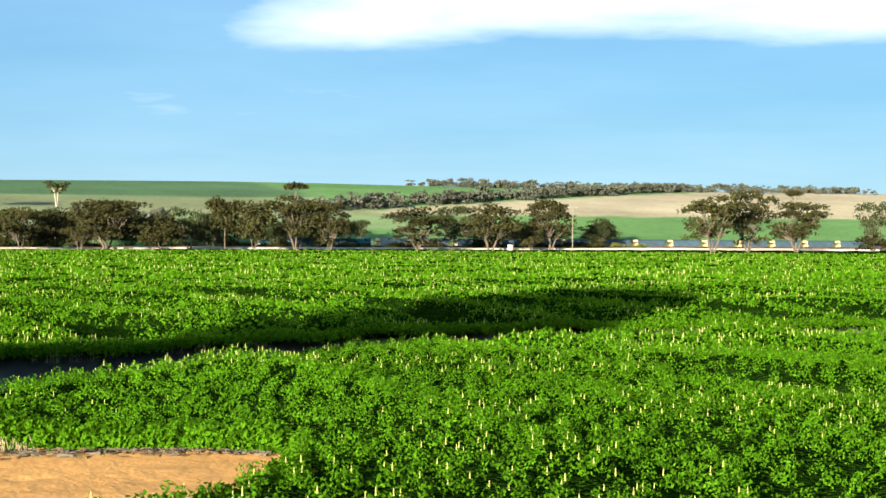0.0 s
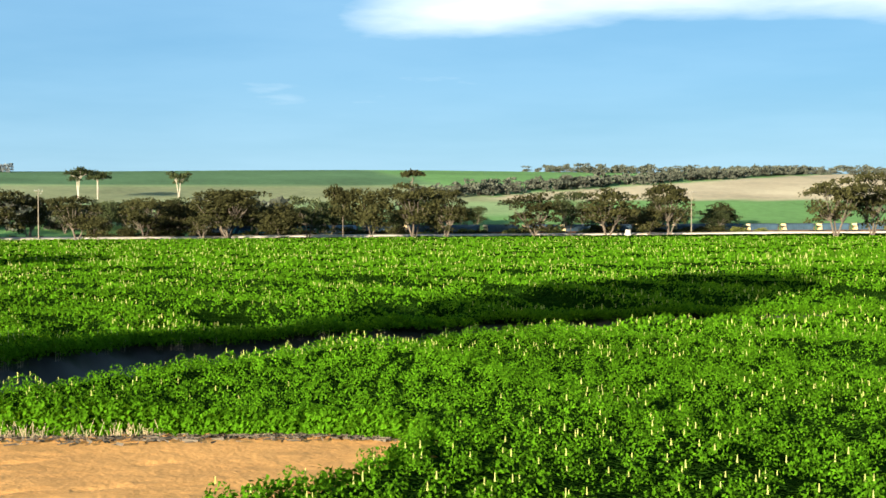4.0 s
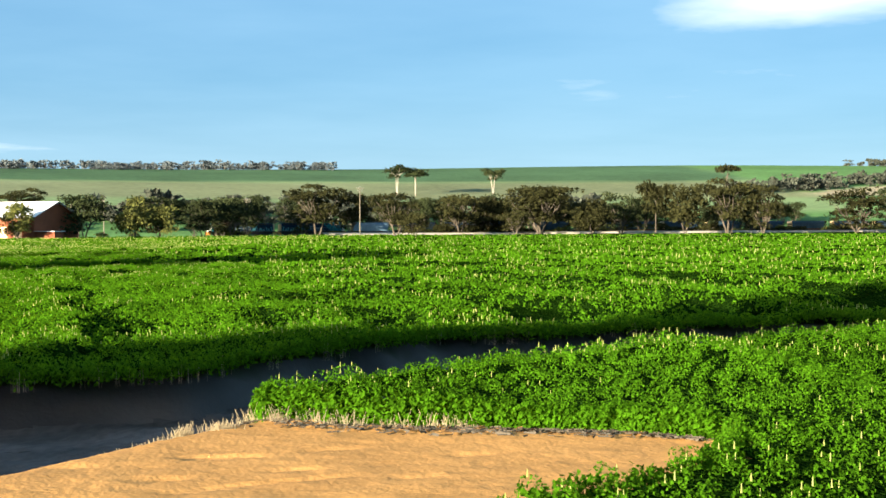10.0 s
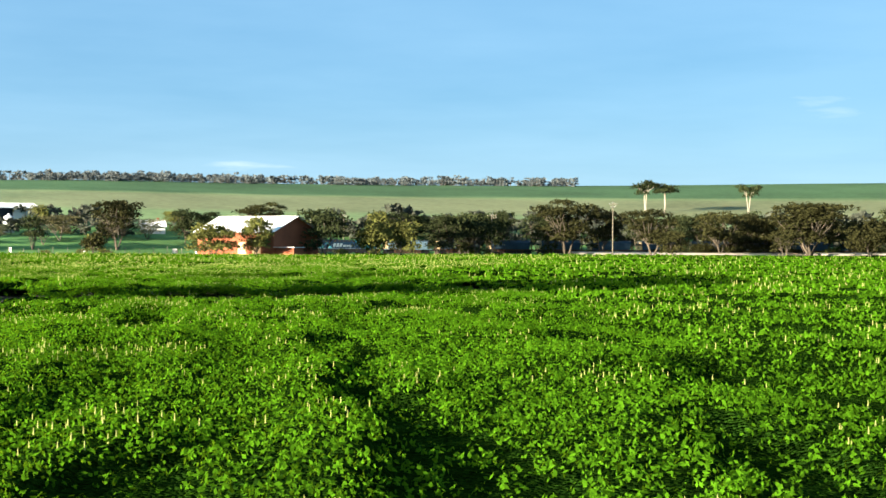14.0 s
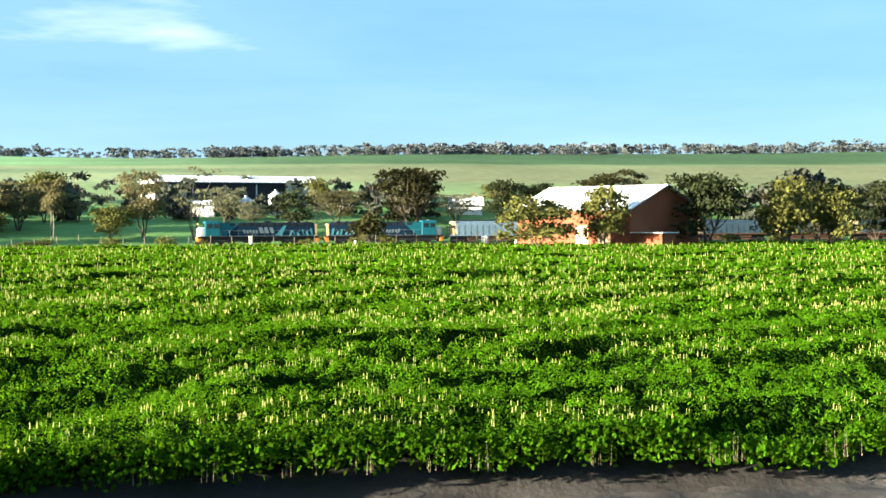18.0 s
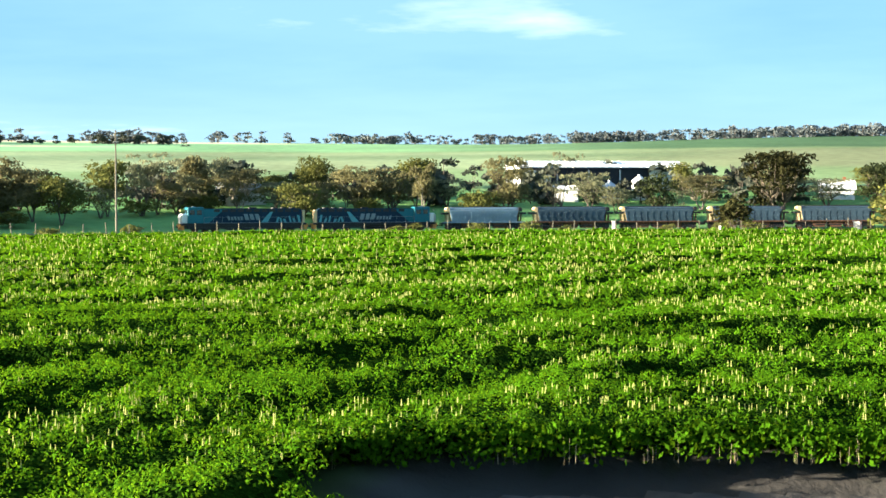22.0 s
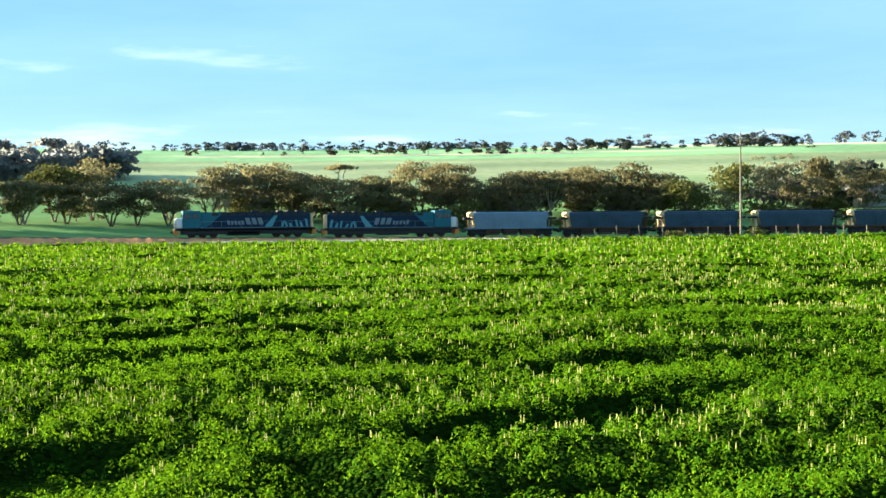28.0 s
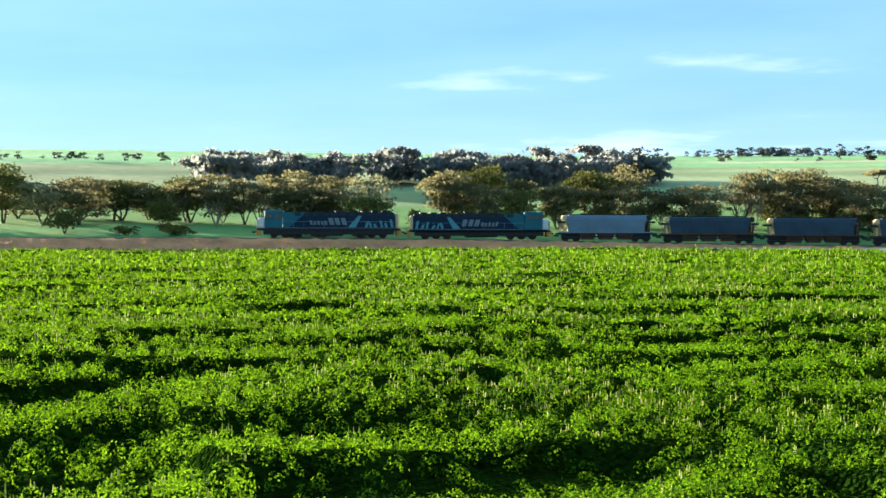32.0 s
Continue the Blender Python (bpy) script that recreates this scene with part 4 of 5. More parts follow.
def unseen_shade_trees():
    """Unseen tall dense trees, added west of the camera to keep the ditches in shade."""
    rng = np.random.RandomState(31)
    k = 0
    for row, far in enumerate((-38.0, -42.0)):
        for s in np.arange(22.6 + 0.8 * row, 30.4, 1.7):
            x = far + rng.uniform(-0.6, 0.6)
            y = (s + 0.515 * x) / 0.857
            tree("d", x, y, gz(x, y) + 19.0, 4.6, k, " added out of view to shade the ditch", "trees beside the ditch")
            k += 1
    # a second unseen row, added to shade the middle ditch
    for row, far in enumerate((-58.0, -62.0)):
        for s in np.arange(99.0 + 0.9 * row, 112.8, 1.9):
            x = far + rng.uniform(-0.6, 0.6)
            y = (s + 0.515 * x) / 0.857
            tree("d", x, y, gz(x, y) + 19.0, 4.6, k, " added out of view to shade the middle ditch", "trees of the shelter belt")
            k += 1


def woods(name, places, seed, label, tall=(4, 7), per=18, lift=0.04, stems=2, bark=None, leaves=None):
    """Far trees in one mesh: stems and lumpy crowns of blades."""
    rng = np.random.RandomState(seed)
    places = np.asarray(places)
    z = ground_z(places[:, 0], places[:, 1])
    vs, tv = [], []
    for (x, y), g in zip(places, z):
        h = rng.uniform(*tall) * (1.25 if rng.rand() < 0.1 else 1)
        w = h * rng.uniform(0.5, 0.8)
        n = rng.randint(4, 7)
        c = np.c_[x + rng.uniform(-1, 1, n) * w * 0.55, y + rng.uniform(-1, 1, n) * w * 0.5, g + h * rng.uniform(lift, 0.76, n)]
        v, _ = leaf_cloud(c, np.full(n, 0.2), per, (0.11 if per < 40 else 0.075) * h, rng, 0.6)
        k = np.repeat(np.arange(n), len(v) // n)
        ctr = np.repeat(c[k[::4]] if len(k) == len(v) else c[:1], 4, 0)[:len(v)]
        off = (v.reshape(-1, 4, 3).mean(1) - ctr[::4])
        body = v + np.repeat(off * (h * 0.30 / 0.2 - 1) * np.array([1, 1, 0.8]), 4, 0)
        vs.append(body)
        for s in range(stems):
            bx, by = x + rng.uniform(-0.3, 0.3) * w, y
            r = 0.02 * h + 0.06
            r *= 0.5
            tv.append([(bx - r, by, g - 0.3), (bx + r, by, g - 0.3), (bx + r * 0.6, by, g + h * 0.7), (bx - r * 0.6, by, g + h * 0.7)])
    e = empty(name, label, "woodland")
    e["kind"] = "stuff"
    v = np.concatenate(vs)
    from_arrays("crowns", v, np.arange(len(v)).reshape(-1, 4), leaves or M_WOODS, e)
    v = np.array(tv).reshape(-1, 3)
    from_arrays("stems", v, np.arange(len(v)).reshape(-1, 4), bark or M_BARK, e)


def beyond(arc, off):
    x, y, _ = on_track(arc, off)
    return x, y


def plant_woods():
    rng = np.random.RandomState(8)
    # woodland along the crest behind the sheds and the far right
    crest = [beyond(a, rng.uniform(292, 345)) for a in rng.uniform(390, 600, 520)]
    woods("ridge_woodland", crest, 1, "dark eucalypt woodland along the ridge crest", (2.8, 5.2), leaves=M_WOODS_HAZE)
    crest = [beyond(a, rng.uniform(290, 325)) for a in np.r_[rng.uniform(300, 400, 60), rng.normal(318, 4, 24), rng.normal(352, 6, 36), rng.normal(380, 5, 30)]]
    woods("ridge_trees", crest, 2, "scattered row of trees on the skyline", (2, 4.8), leaves=M_WOODS_HAZE)
    crest = [beyond(a, rng.uniform(284, 300)) for a in np.r_[rng.uniform(205, 300, 90), rng.uniform(218, 232, 25), rng.uniform(262, 282, 30)]]
    woods("ridge_trees", crest, 12, "thin line of small trees on the skyline", (1.6, 3.8), leaves=M_WOODS_HAZE)
    crest = [beyond(a, rng.uniform(300, 360)) for a in rng.uniform(828, 1100, 340)]
    woods("ridge_woodland", crest, 3, "dark eucalypt woodland on the far crest", (3, 6))
    band = [beyond(715 + 260 * u + rng.uniform(-4, 4), 128 + 185 * u ** 1.1 + rng.uniform(-9, 9)) for u in rng.uniform(0, 1, 260)]
    woods("hillside_woodland", band, 4, "grey-green woodland running up the slope", (4, 7))
    left = [beyond(a, rng.uniform(118, 146)) for a in rng.uniform(128, 203, 150)]
    woods("hillside_wood", left, 5, "wood of pale-stemmed eucalypts on the slope", (5.5, 8.5), per=64, lift=0.14, stems=3, bark=M_BARK_PALE, leaves=M_SLOPE_HAZE)
    strip = [beyond(a, rng.uniform(226, 240)) for a in rng.uniform(236, 290, 22)] + [beyond(a, rng.uniform(252, 258)) for a in rng.uniform(290, 322, 44)]
    woods("hedge_bushes", strip, 16, "grey-green bushes along the stubble strip", (2.2, 4.2), per=30)
    hedge = [beyond(a, rng.uniform(212, 218)) for a in rng.uniform(95, 150, 24)] + [beyond(a, 240 + rng.uniform(-5, 5)) for a in rng.uniform(215, 330, 16)]
    woods("hedge_bushes", hedge, 6, "low bushes along a paddock fence", (1.5, 3))
    mid = [beyond(a, rng.uniform(35, 75)) for a in rng.uniform(300, 420, 70)]
    woods("yard_scrub", mid, 7, "grey-green scrub behind the railway", (4, 7.5), per=34)
    mid = [beyond(a, rng.uniform(25, 60)) for a in rng.uniform(470, 640, 90)]
    woods("line_scrub", mid, 9, "dull green scrub behind the trackside trees", (5, 9), per=34)


# ---- railway ----
def ribbon(name, arc0, arc1, profile, mat, step=4.0, rail=True, label="", parent=None, wobble=0.0):
    """A strip along the line: profile of (offset, height above the rail or ground)."""
    arcs = np.arange(arc0, arc1, step)
    rng = np.random.RandomState(len(name))
    vs = []
    for a in arcs:
        for off, h in profile:
            x, y, _ = on_track(a, off + wobble * rng.uniform(-1, 1))
            vs.append((x, y, (float(rail_height(a)) + h if rail else gz(x, y) + h) + wobble * 0.3 * rng.uniform(-1, 1)))
    k = len(profile)
    q = [(i * k + j, i * k + j + 1, (i + 1) * k + j + 1, (i + 1) * k + j) for i in range(len(arcs) - 1) for j in range(k - 1)]
    ob = from_arrays(name, np.array(vs), np.array(q)[:, ::-1], mat, parent)
    if label:
        tagged(ob, label, "railway" if rail else "road", kind="structure")
    return ob


def build_railway():
    ribbon("ballast_bed", 60, 1100, [(-2.9, -0.75), (-1.6, -0.22), (1.6, -0.22), (2.9, -0.75)], M_BALLAST, 2.0, label="stone ballast bed of the railway line")
    for off in (-0.55, 0.55):
        ribbon("rail", 60, 1100, [(off - 0.035, -0.16), (off - 0.035, 0.0), (off + 0.035, 0.0), (off + 0.035, -0.16)], M_RAIL, 3.0, label="worn steel rail")
    ribbon("earth_bank", 70, 262, [(-14, -2.2), (-11.5, -1.3), (-9.5, -0.7), (-7.6, -0.3), (-6.0, -0.05), (-4.2, -0.25), (-2.8, -0.6)], M_BANK, 0.9, label="bare red earth embankment of the line", wobble=0.45)
    ribbon("dry_verge", 258, 480, [(-9.5, -1.5), (-7.5, -0.75), (-5.0, -0.3), (-3.2, -0.28), (-2.7, -0.8)], M_DRY, 0.9, label="strip of dry brown grass along the line", wobble=0.3)
    ribbon("gravel_road", 196, 250, [(-17.0, 0.2), (-16.6, 0.5), (-12.6, 0.65), (-12.0, 0.05)], M_ROAD, 3.0, False, "pale gravel road beside the field")
    ribbon("gravel_road", 520, 900, [(-17.8, 0.2), (-17.4, 1.0), (-12.8, 1.25), (-12.2, 0.1)], M_ROAD, 3.0, False, "pale gravel road beside the field")


# ---- train ----
def bogie(parent, x, axles, wheel):
    bm = B()
    w = 1.5 * (axles - 1)
    for s in (-1, 1):
        box(bm, x, s * 0.98, wheel * 1.1, w + 1.1, 0.14, 0.26, 0.04)
        for a in range(axles):
            ax = x + (a - (axles - 1) / 2) * 1.55
            box(bm, ax, s * 1.05, wheel, 0.32, 0.16, 0.36, 0.03)
    box(bm, x, 0, wheel * 1.15, 0.6, 1.9, 0.3, 0.04)
    part("bogie_frame", bm, M_BLACK, parent)
    for a in range(axles):
        ax = x + (a - (axles - 1) / 2) * 1.55
        bm = B()
        rod(bm, (ax, -0.7, wheel), (ax, 0.7, wheel), 0.08, seg=8)
        for s in (-1, 1):
            rod(bm, (ax, s * 0.53, wheel), (ax, s * 0.66, wheel), wheel, seg=18)
            rod(bm, (ax, s * 0.48, wheel), (ax, s * 0.53, wheel), wheel + 0.03, seg=18)
        part("wheelset", bm, M_RUST, parent)


def locomotive(label):
    """A diesel locomotive with its cab ahead at plus x; z is 0 on the rail."""
    e = empty("locomotive", label, "locomotive", "locomotives of the grain train")
    L = 10.1
    bm = B()
    box(bm, 0, 0, 1.18, 2 * L - 0.5, 2.6, 0.3, 0.04)
    for s in (-1, 1):
        box(bm, 0, s * 1.27, 1.22, 2 * L - 1.0, 0.06, 0.36, 0.02)
    box(bm, 0, 0, 0.82, 2 * L - 2.2, 2.3, 0.62, 0.05)
    part("underframe", bm, M_BLACK, e)
    bm = B()
    outline = [(-9.2, 1.34), (6.3, 1.34), (6.3, 3.62), (-8.9, 3.62), (-9.2, 3.3)]
    prism(bm, outline, -1.02, 1.02)
    bmesh.ops.bevel(bm, geom=bm.edges[:], offset=0.1, segments=2, affect="EDGES")
    hood = part("engine_hood", bm, M_NAVY, e, "navy engine hood with slanting aqua panels")
    for s in (-1, 1):
        y = s * 1.035
        # a tall slanting stroke, then a row of cut bars towards the tail
        for x0, w, hi, slant in ((-3.7, 1.1, 3.15, -1.5), (-5.3, 0.34, 2.35, -0.3), (-6.0, 0.3, 2.2, 0.2), (-6.7, 0.42, 2.0, 0.2), (-7.5, 0.3, 2.45, 0.2), (-8.2, 0.4, 2.1, 0.2), (-8.95, 0.36, 2.6, 0.2)):
            bm = B()
            prism(bm, [(x0, 1.5), (x0 + w, 1.5), (x0 + w + slant, hi), (x0 + (0.6 if slant < -1 else 0.1) * w + slant, hi)], y, y + s * 0.012)
            part("aqua_stroke", bm, M_AQUA, e)
        bm = B()
        box(bm, -1.3, y + s * 0.008, 1.42, 15.4, 0.02, 0.08)
        part("pale_stripe", bm, M_PALE, e)
        # unreadable italic lettering: leaning strokes, three tall and five low
        for k, (x, w, h) in enumerate(((-2.5, 0.8, 0.95), (-1.6, 0.75, 0.95), (-0.75, 0.8, 0.95), (0.2, 0.42, 0.55), (0.7, 0.4, 0.5), (1.2, 0.42, 0.55), (1.7, 0.4, 0.5), (2.2, 0.42, 0.6))):
            bm = B()
            lean = -0.28 * s * h
            prism(bm, [(x, 1.85), (x + w * 0.78, 1.85), (x + w * 0.78 - lean * s, 1.85 + h), (x - lean * s, 1.85 + h)], y, y + s * 0.018)
            part("lettering_bar", bm, M_PALE, e)
        bm = B()
        for k in range(11):
            box(bm, -8.2 + k * 1.25, y + s * 0.01, 3.3, 0.9, 0.03, 0.4, 0.01)
        part("grille", bm, M_BLACK, e)
        bm = B()
        prism(bm, [(3.1, 3.56), (6.28, 3.56), (6.28, 1.4), (5.6, 1.4)], y, y + s * 0.015)
        part("teal_panel", bm, M_TEAL, e)
    bm = B()
    box(bm, -9.45, 0, 2.35, 0.4, 2.0, 2.0, 0.08)
    part("rear_end", bm, M_CREAM, e, "pale rear end with lamps")
    bm = B()
    box(bm, 7.6, 0, 2.6, 2.5, 2.6, 2.5, 0.12)
    cab = part("cab", bm, M_TEAL, e, "teal driver's cab")
    bm = B()
    box(bm, 9.25, 0, 2.1, 0.95, 2.2, 1.5, 0.2)
    part("short_nose", bm, M_WHITE, e, "white short nose")
    for s in (-1, 1):
        for x in (7.05, 8.15):
            bm = B()
            box(bm, x, s * 1.3, 3.05, 0.75, 0.06, 0.7, 0.04)
            part("side_window", bm, M_GLASS, cab)
        bm = B()
        box(bm, 8.86, s * 0.62, 3.2, 0.06, 0.95, 0.6, 0.03)
        part("windscreen", bm, M_GLASS, cab)
        bm = B()
        rod(bm, (9.74, s * 0.35, 2.5), (9.82, s * 0.35, 2.5), 0.13, seg=12)
        part("headlight", bm, M_LAMP, e)
        bm = B()
        for k in range(12):
            x = -9.3 + k * 1.42
            rod(bm, (x, s * 1.27, 1.34), (x, s * 1.27, 2.3), 0.02, seg=5)
        rod(bm, (-9.4, s * 1.27, 2.3), (6.3, s * 1.27, 2.3), 0.022, seg=5)
        part("handrail", bm, M_PALE, e)
    bm = B()
    box(bm, 9.78, 0, 3.35, 0.1, 0.5, 0.22, 0.03)
    part("number_box", bm, M_CREAM, e)
    for x in (10.0, -10.0):
        bm = B()
        box(bm, x, 0, 1.0, 0.16, 2.55, 0.55, 0.03)
        for s in (-1, 1):
            box(bm, x - math.copysign(0.35, x), s * 1.18, 0.72, 0.5, 0.28, 0.7, 0.03)
        part("pilot", bm, M_YELLOW, e, "yellow end beam and steps")
        bm = B()
        rod(bm, (x, 0, 0.85), (x + math.copysign(0.5, x), 0, 0.85), 0.12, seg=8)
        part("coupler", bm, M_BLACK, e)
    bm = B()
    box(bm, 9.86, 0, 2.0, 0.04, 1.9, 1.25, 0.05)
    part("nose_panel", bm, M_WHITE, e, "white nose front")
    bm = B()
    box(bm, 0.3, 0, 0.68, 4.6, 2.3, 0.75, 0.18)
    part("fuel_tank", bm, M_BLACK, e)
    bm = B()
    for x in (-7.8, -6.4, -5.0):
        rod(bm, (x, 0, 3.6), (x, 0, 3.78), 0.55, seg=16)
    part("roof_fan", bm, M_BLACK, e)
    bm = B()
    box(bm, -1.5, 0, 3.7, 1.2, 0.7, 0.25, 0.05)
    part("exhaust", bm, M_BLACK, e)
    bm = B()
    rod(bm, (7.4, 0.3, 3.85), (8.0, 0.3, 3.92), 0.06, 0.1, 8)
    part("horn", bm, M_PALE, e)
    bogie(e, 6.0, 3, 0.48)
    bogie(e, -6.0, 3, 0.48)
    return e


def wagon(light=False, marks=0):
    """A covered grain hopper, 14.5 m over its couplers."""
    e = empty("grain_hopper_wagon", "pale grey-blue grain hopper wagon with cream end" if light else "dull blue-grey grain hopper wagon with cream end", "wagon", "wagons of the grain train")
    paint = M_WAGON_LIGHT if light else M_WAGON
    bm = B()
    sec = [(-1.36, 1.35), (-1.4, 2.2), (-1.36, 3.2), (-0.95, 3.62), (-0.4, 3.72), (0.4, 3.72), (0.95, 3.62), (1.36, 3.2), (1.4, 2.2), (1.36, 1.35)]
    rings = []
    for x, k in ((-5.6, 1), (-5.3, 0), (5.3, 0), (5.6, 1)):
        rings.append([bm.verts.new((x - (0.0 if z > 2.2 else math.copysign(0.3, x)) * k, y, z - 0.06 * k * (z > 3))) for y, z in sec])
    for r, q in zip(rings[:-1], rings[1:]):
        for i in range(len(sec)):
            j = (i + 1) % len(sec)
            bm.faces.new((r[i], r[j], q[j], q[i]))
    bm.faces.new(rings[0][::-1])
    bm.faces.new(rings[-1])
    bmesh.ops.recalc_face_normals(bm, faces=bm.faces)
    part("hopper_body", bm, paint, e)
    for s in (-1, 1):
        bm = B()
        box(bm, 0, 0, 0, 0.07, 0.03, 1.6)
        rib = part("side_rib", bm, paint, e)
        for k in range(11):
            q = rib if k == 0 else new("side_rib", rib.data)
            q.parent, q.location = e, (-5.2 + k * 1.04, s * 1.41, 2.15)
        bm = B()
        box(bm, 0, s * 1.4, 1.3, 13.2, 0.1, 0.2, 0.02)
        part("side_sill", bm, M_RUST if not light else paint, e)
        bm = B()
        box(bm, 0, s * 1.24, 3.42, 10.8, 0.06, 0.06)
        part("cornice", bm, paint, e)
    bm = B()
    rng = np.random.RandomState(40 + marks)
    for k in range(9):
        x = -3.6 + k * 0.5 + (2.6 if marks % 2 else 0)
        box(bm, x, -1.475, 1.95 + rng.uniform(-0.1, 0.1), rng.uniform(0.2, 0.42), 0.012, rng.uniform(0.35, 0.85), 0, 0)
    part("painted_mark", bm, M_PALE if marks % 3 else M_NAVY, e, "smudged unreadable paint marks")
    for x in (-1, 1):
        # cream on the sunward end; brown and black paint the trailing end's shade
        bm = B()
        prism(bm, [(x * 5.68, 3.5), (x * 5.68, 2.75), (x * 5.35, 1.5), (x * 5.27, 1.5), (x * 5.58, 2.75), (x * 5.58, 3.5)], -1.25, 1.25)
        part("end_slope_sheet", bm, M_CREAM if x > 0 else M_RUST, e, "cream sloping end sheet" if x > 0 else "sloping end sheet, brown for the shaded end")
        bm = B()
        prism(bm, [(x * 5.62, 3.0), (x * 6.1, 3.0), (x * 6.22, 3.3), (x * 6.1, 3.62), (x * 5.85, 3.72), (x * 5.62, 3.62)], -1.3, 1.3)
        part("end_hood", bm, M_CREAM if x > 0 else M_BLACK, e, "cream rounded end hood" if x > 0 else "end hood, black for the shaded end")
        for s in (-1, 1):
            bm = B()
            prism(bm, [(x * 5.75, 1.25), (x * 6.02, 1.25), (x * 6.1, 2.55), (x * 5.9, 2.55)], s * 1.1 - 0.16, s * 1.1 + 0.16)
            for k in range(4):
                box(bm, x * 6.2, s * 1.2, 1.5 + k * 0.3, 0.4, 0.05, 0.05)
            part("end_post", bm, M_CREAM if x > 0 else M_RUST, e, "cream end post with ladder rungs" if x > 0 else "end post with ladder rungs, brown for the shaded end")
        bm = B()
        box(bm, x * 6.25, 0, 2.72, 1.1, 2.5, 0.3, 0.05)
        part("brake_platform", bm, M_BLACK, e)
        bm = B()
        box(bm, x * 6.6, 0, 1.1, 0.9, 2.5, 0.22, 0.03)
        rod(bm, (x * 6.6, 0, 0.85), (x * 7.25, 0, 0.85), 0.11, seg=8)
        part("draft_gear", bm, M_BLACK, e)
        bogie(e, x * 4.9, 2, 0.44)
    for x in (-2.6, 0, 2.6):
        bm = B()
        prism(bm, [(x - 1.28, 1.35), (x + 1.28, 1.35), (x + 0.85, 0.3), (x - 0.85, 0.3)], -1.05, 1.05)
        part("hopper_chute", bm, M_RUST, e)
    bm = B()
    for x in (-4.9, 4.9):
        box(bm, x, 0, 0.95, 2.6, 1.5, 0.6, 0.05)
    for s in (-1, 1):
        box(bm, 0, s * 1.1, 0.72, 6.6, 0.1, 0.16, 0.02)
    part("brake_gear", bm, M_BLACK, e)
    bm = B()
    box(bm, 0, 0, 3.77, 10.4, 1.2, 0.12, 0.03)
    part("roof_hatch", bm, M_BLACK, e)
    bm = B()
    for x in (-4.2, -1.4, 1.4, 4.2):
        rod(bm, (x, -0.5, 3.8), (x, 0.5, 3.8), 0.05, seg=6)
    part("hatch_bar", bm, M_BLACK, e)
    return e


TRAIN = []  # the things of the train, with their distance behind its nose, and whether turned round


def build_train():
    a = locomotive("leading teal and navy diesel locomotive, cab ahead")
    TRAIN.append((a, 10.9, False))
    b = copy_thing(a, pose(0, 0, 0))
    tagged(b, "second teal and navy diesel locomotive, cab trailing")
    TRAIN.append((b, 32.9, True))
    first = wagon(True, 1)
    TRAIN.append((first, 51.6, False))
    models = [wagon(False, 2), wagon(False, 3), wagon(False, 4)]
    for k in range(27):
        w = models[k] if k < 3 else copy_thing(models[k % 3], pose(0, 0, 0))
        TRAIN.append((w, 51.6 + 15.1 * (k + 1), False))


def motions():
    for thing, back, turned in TRAIN:
        thing.scale = (1.05, 1.05, 1.05)
        rows = []
        for t in range(0, 33):
            arc = float(np.interp(t, [0, 5, 20, 28, 32], [649, 569, 329.8, 199, 133.2])) + back
            x, y, h = on_track(min(arc, ARC[-1] - 1))
            rows.append((t, pose(x, y, float(rail_height(arc)), 0, 0, math.degrees(h) + (0 if turned else 180))))
        walk(thing, rows)


# ---- buildings ----
def gable_shed(name, label, at, length, width, eave, ridge, over, wall_mat, end_mat, roof_mat, dark_front=False):
    """A shed along x: walls, gable ends and a two-sided roof that oversails."""
    e = empty(name, label, "shed", at=at)
    hw, hl = width / 2, length / 2
    for s in (-1, 1):
        bm = B()
        box(bm, 0, s * hw, eave / 2 - 0.4, length, 0.2, eave + 0.8)
        # an open front is a wall coloured as its shaded interior
        part("long_wall", bm, M_DARK if dark_front and s < 0 else wall_mat, e)
        bm = B()
        vs = [(s * hl - s * 0.1, y, z) for y, z in ((-hw + 0.1, -0.8), (hw - 0.1, -0.8), (hw - 0.1, eave), (0, ridge - 0.1), (-hw + 0.1, eave))]
        a = [bm.verts.new(v) for v in vs]
        b = [bm.verts.new((v[0] + s * 0.2, v[1], v[2])) for v in vs]
        bm.faces.new(a), bm.faces.new(b[::-1])
        for i in range(5):
            bm.faces.new((a[i], b[i], b[(i + 1) % 5], a[(i + 1) % 5]))
        bmesh.ops.recalc_face_normals(bm, faces=bm.faces)
        part("gable_wall", bm, end_mat, e)
        slope = (ridge - eave) / hw
        bm = B()
        k = round(length / 1.5)
        top = []
        for i in range(k + 1):
            x = -hl - over + (length + 2 * over) * i / k
            top += [(x - 0.05, 0.1), (x - 0.03, 0.17), (x + 0.03, 0.17), (x + 0.05, 0.1)]
        prism(bm, [(-hl - over - 0.05, 0.0)] + top + [(hl + over + 0.05, 0.0)], s * (hw + over), s * 0.02)
        for v in bm.verts:
            v.co.z += ridge - slope * abs(v.co.y)
        part("roof_slope", bm, roof_mat, e)
        bm = B()
        rod(bm, (-hl - over, s * (hw + over + 0.05), eave - slope * over), (hl + over, s * (hw + over + 0.05), eave - slope * over), 0.09, seg=6)
        part("gutter", bm, M_ZINC, e)
    bm = B()
    box(bm, 0, 0, ridge + 0.06, length + 2 * over, 0.5, 0.1, 0.03)
    part("ridge_cap", bm, roof_mat, e)
    return e


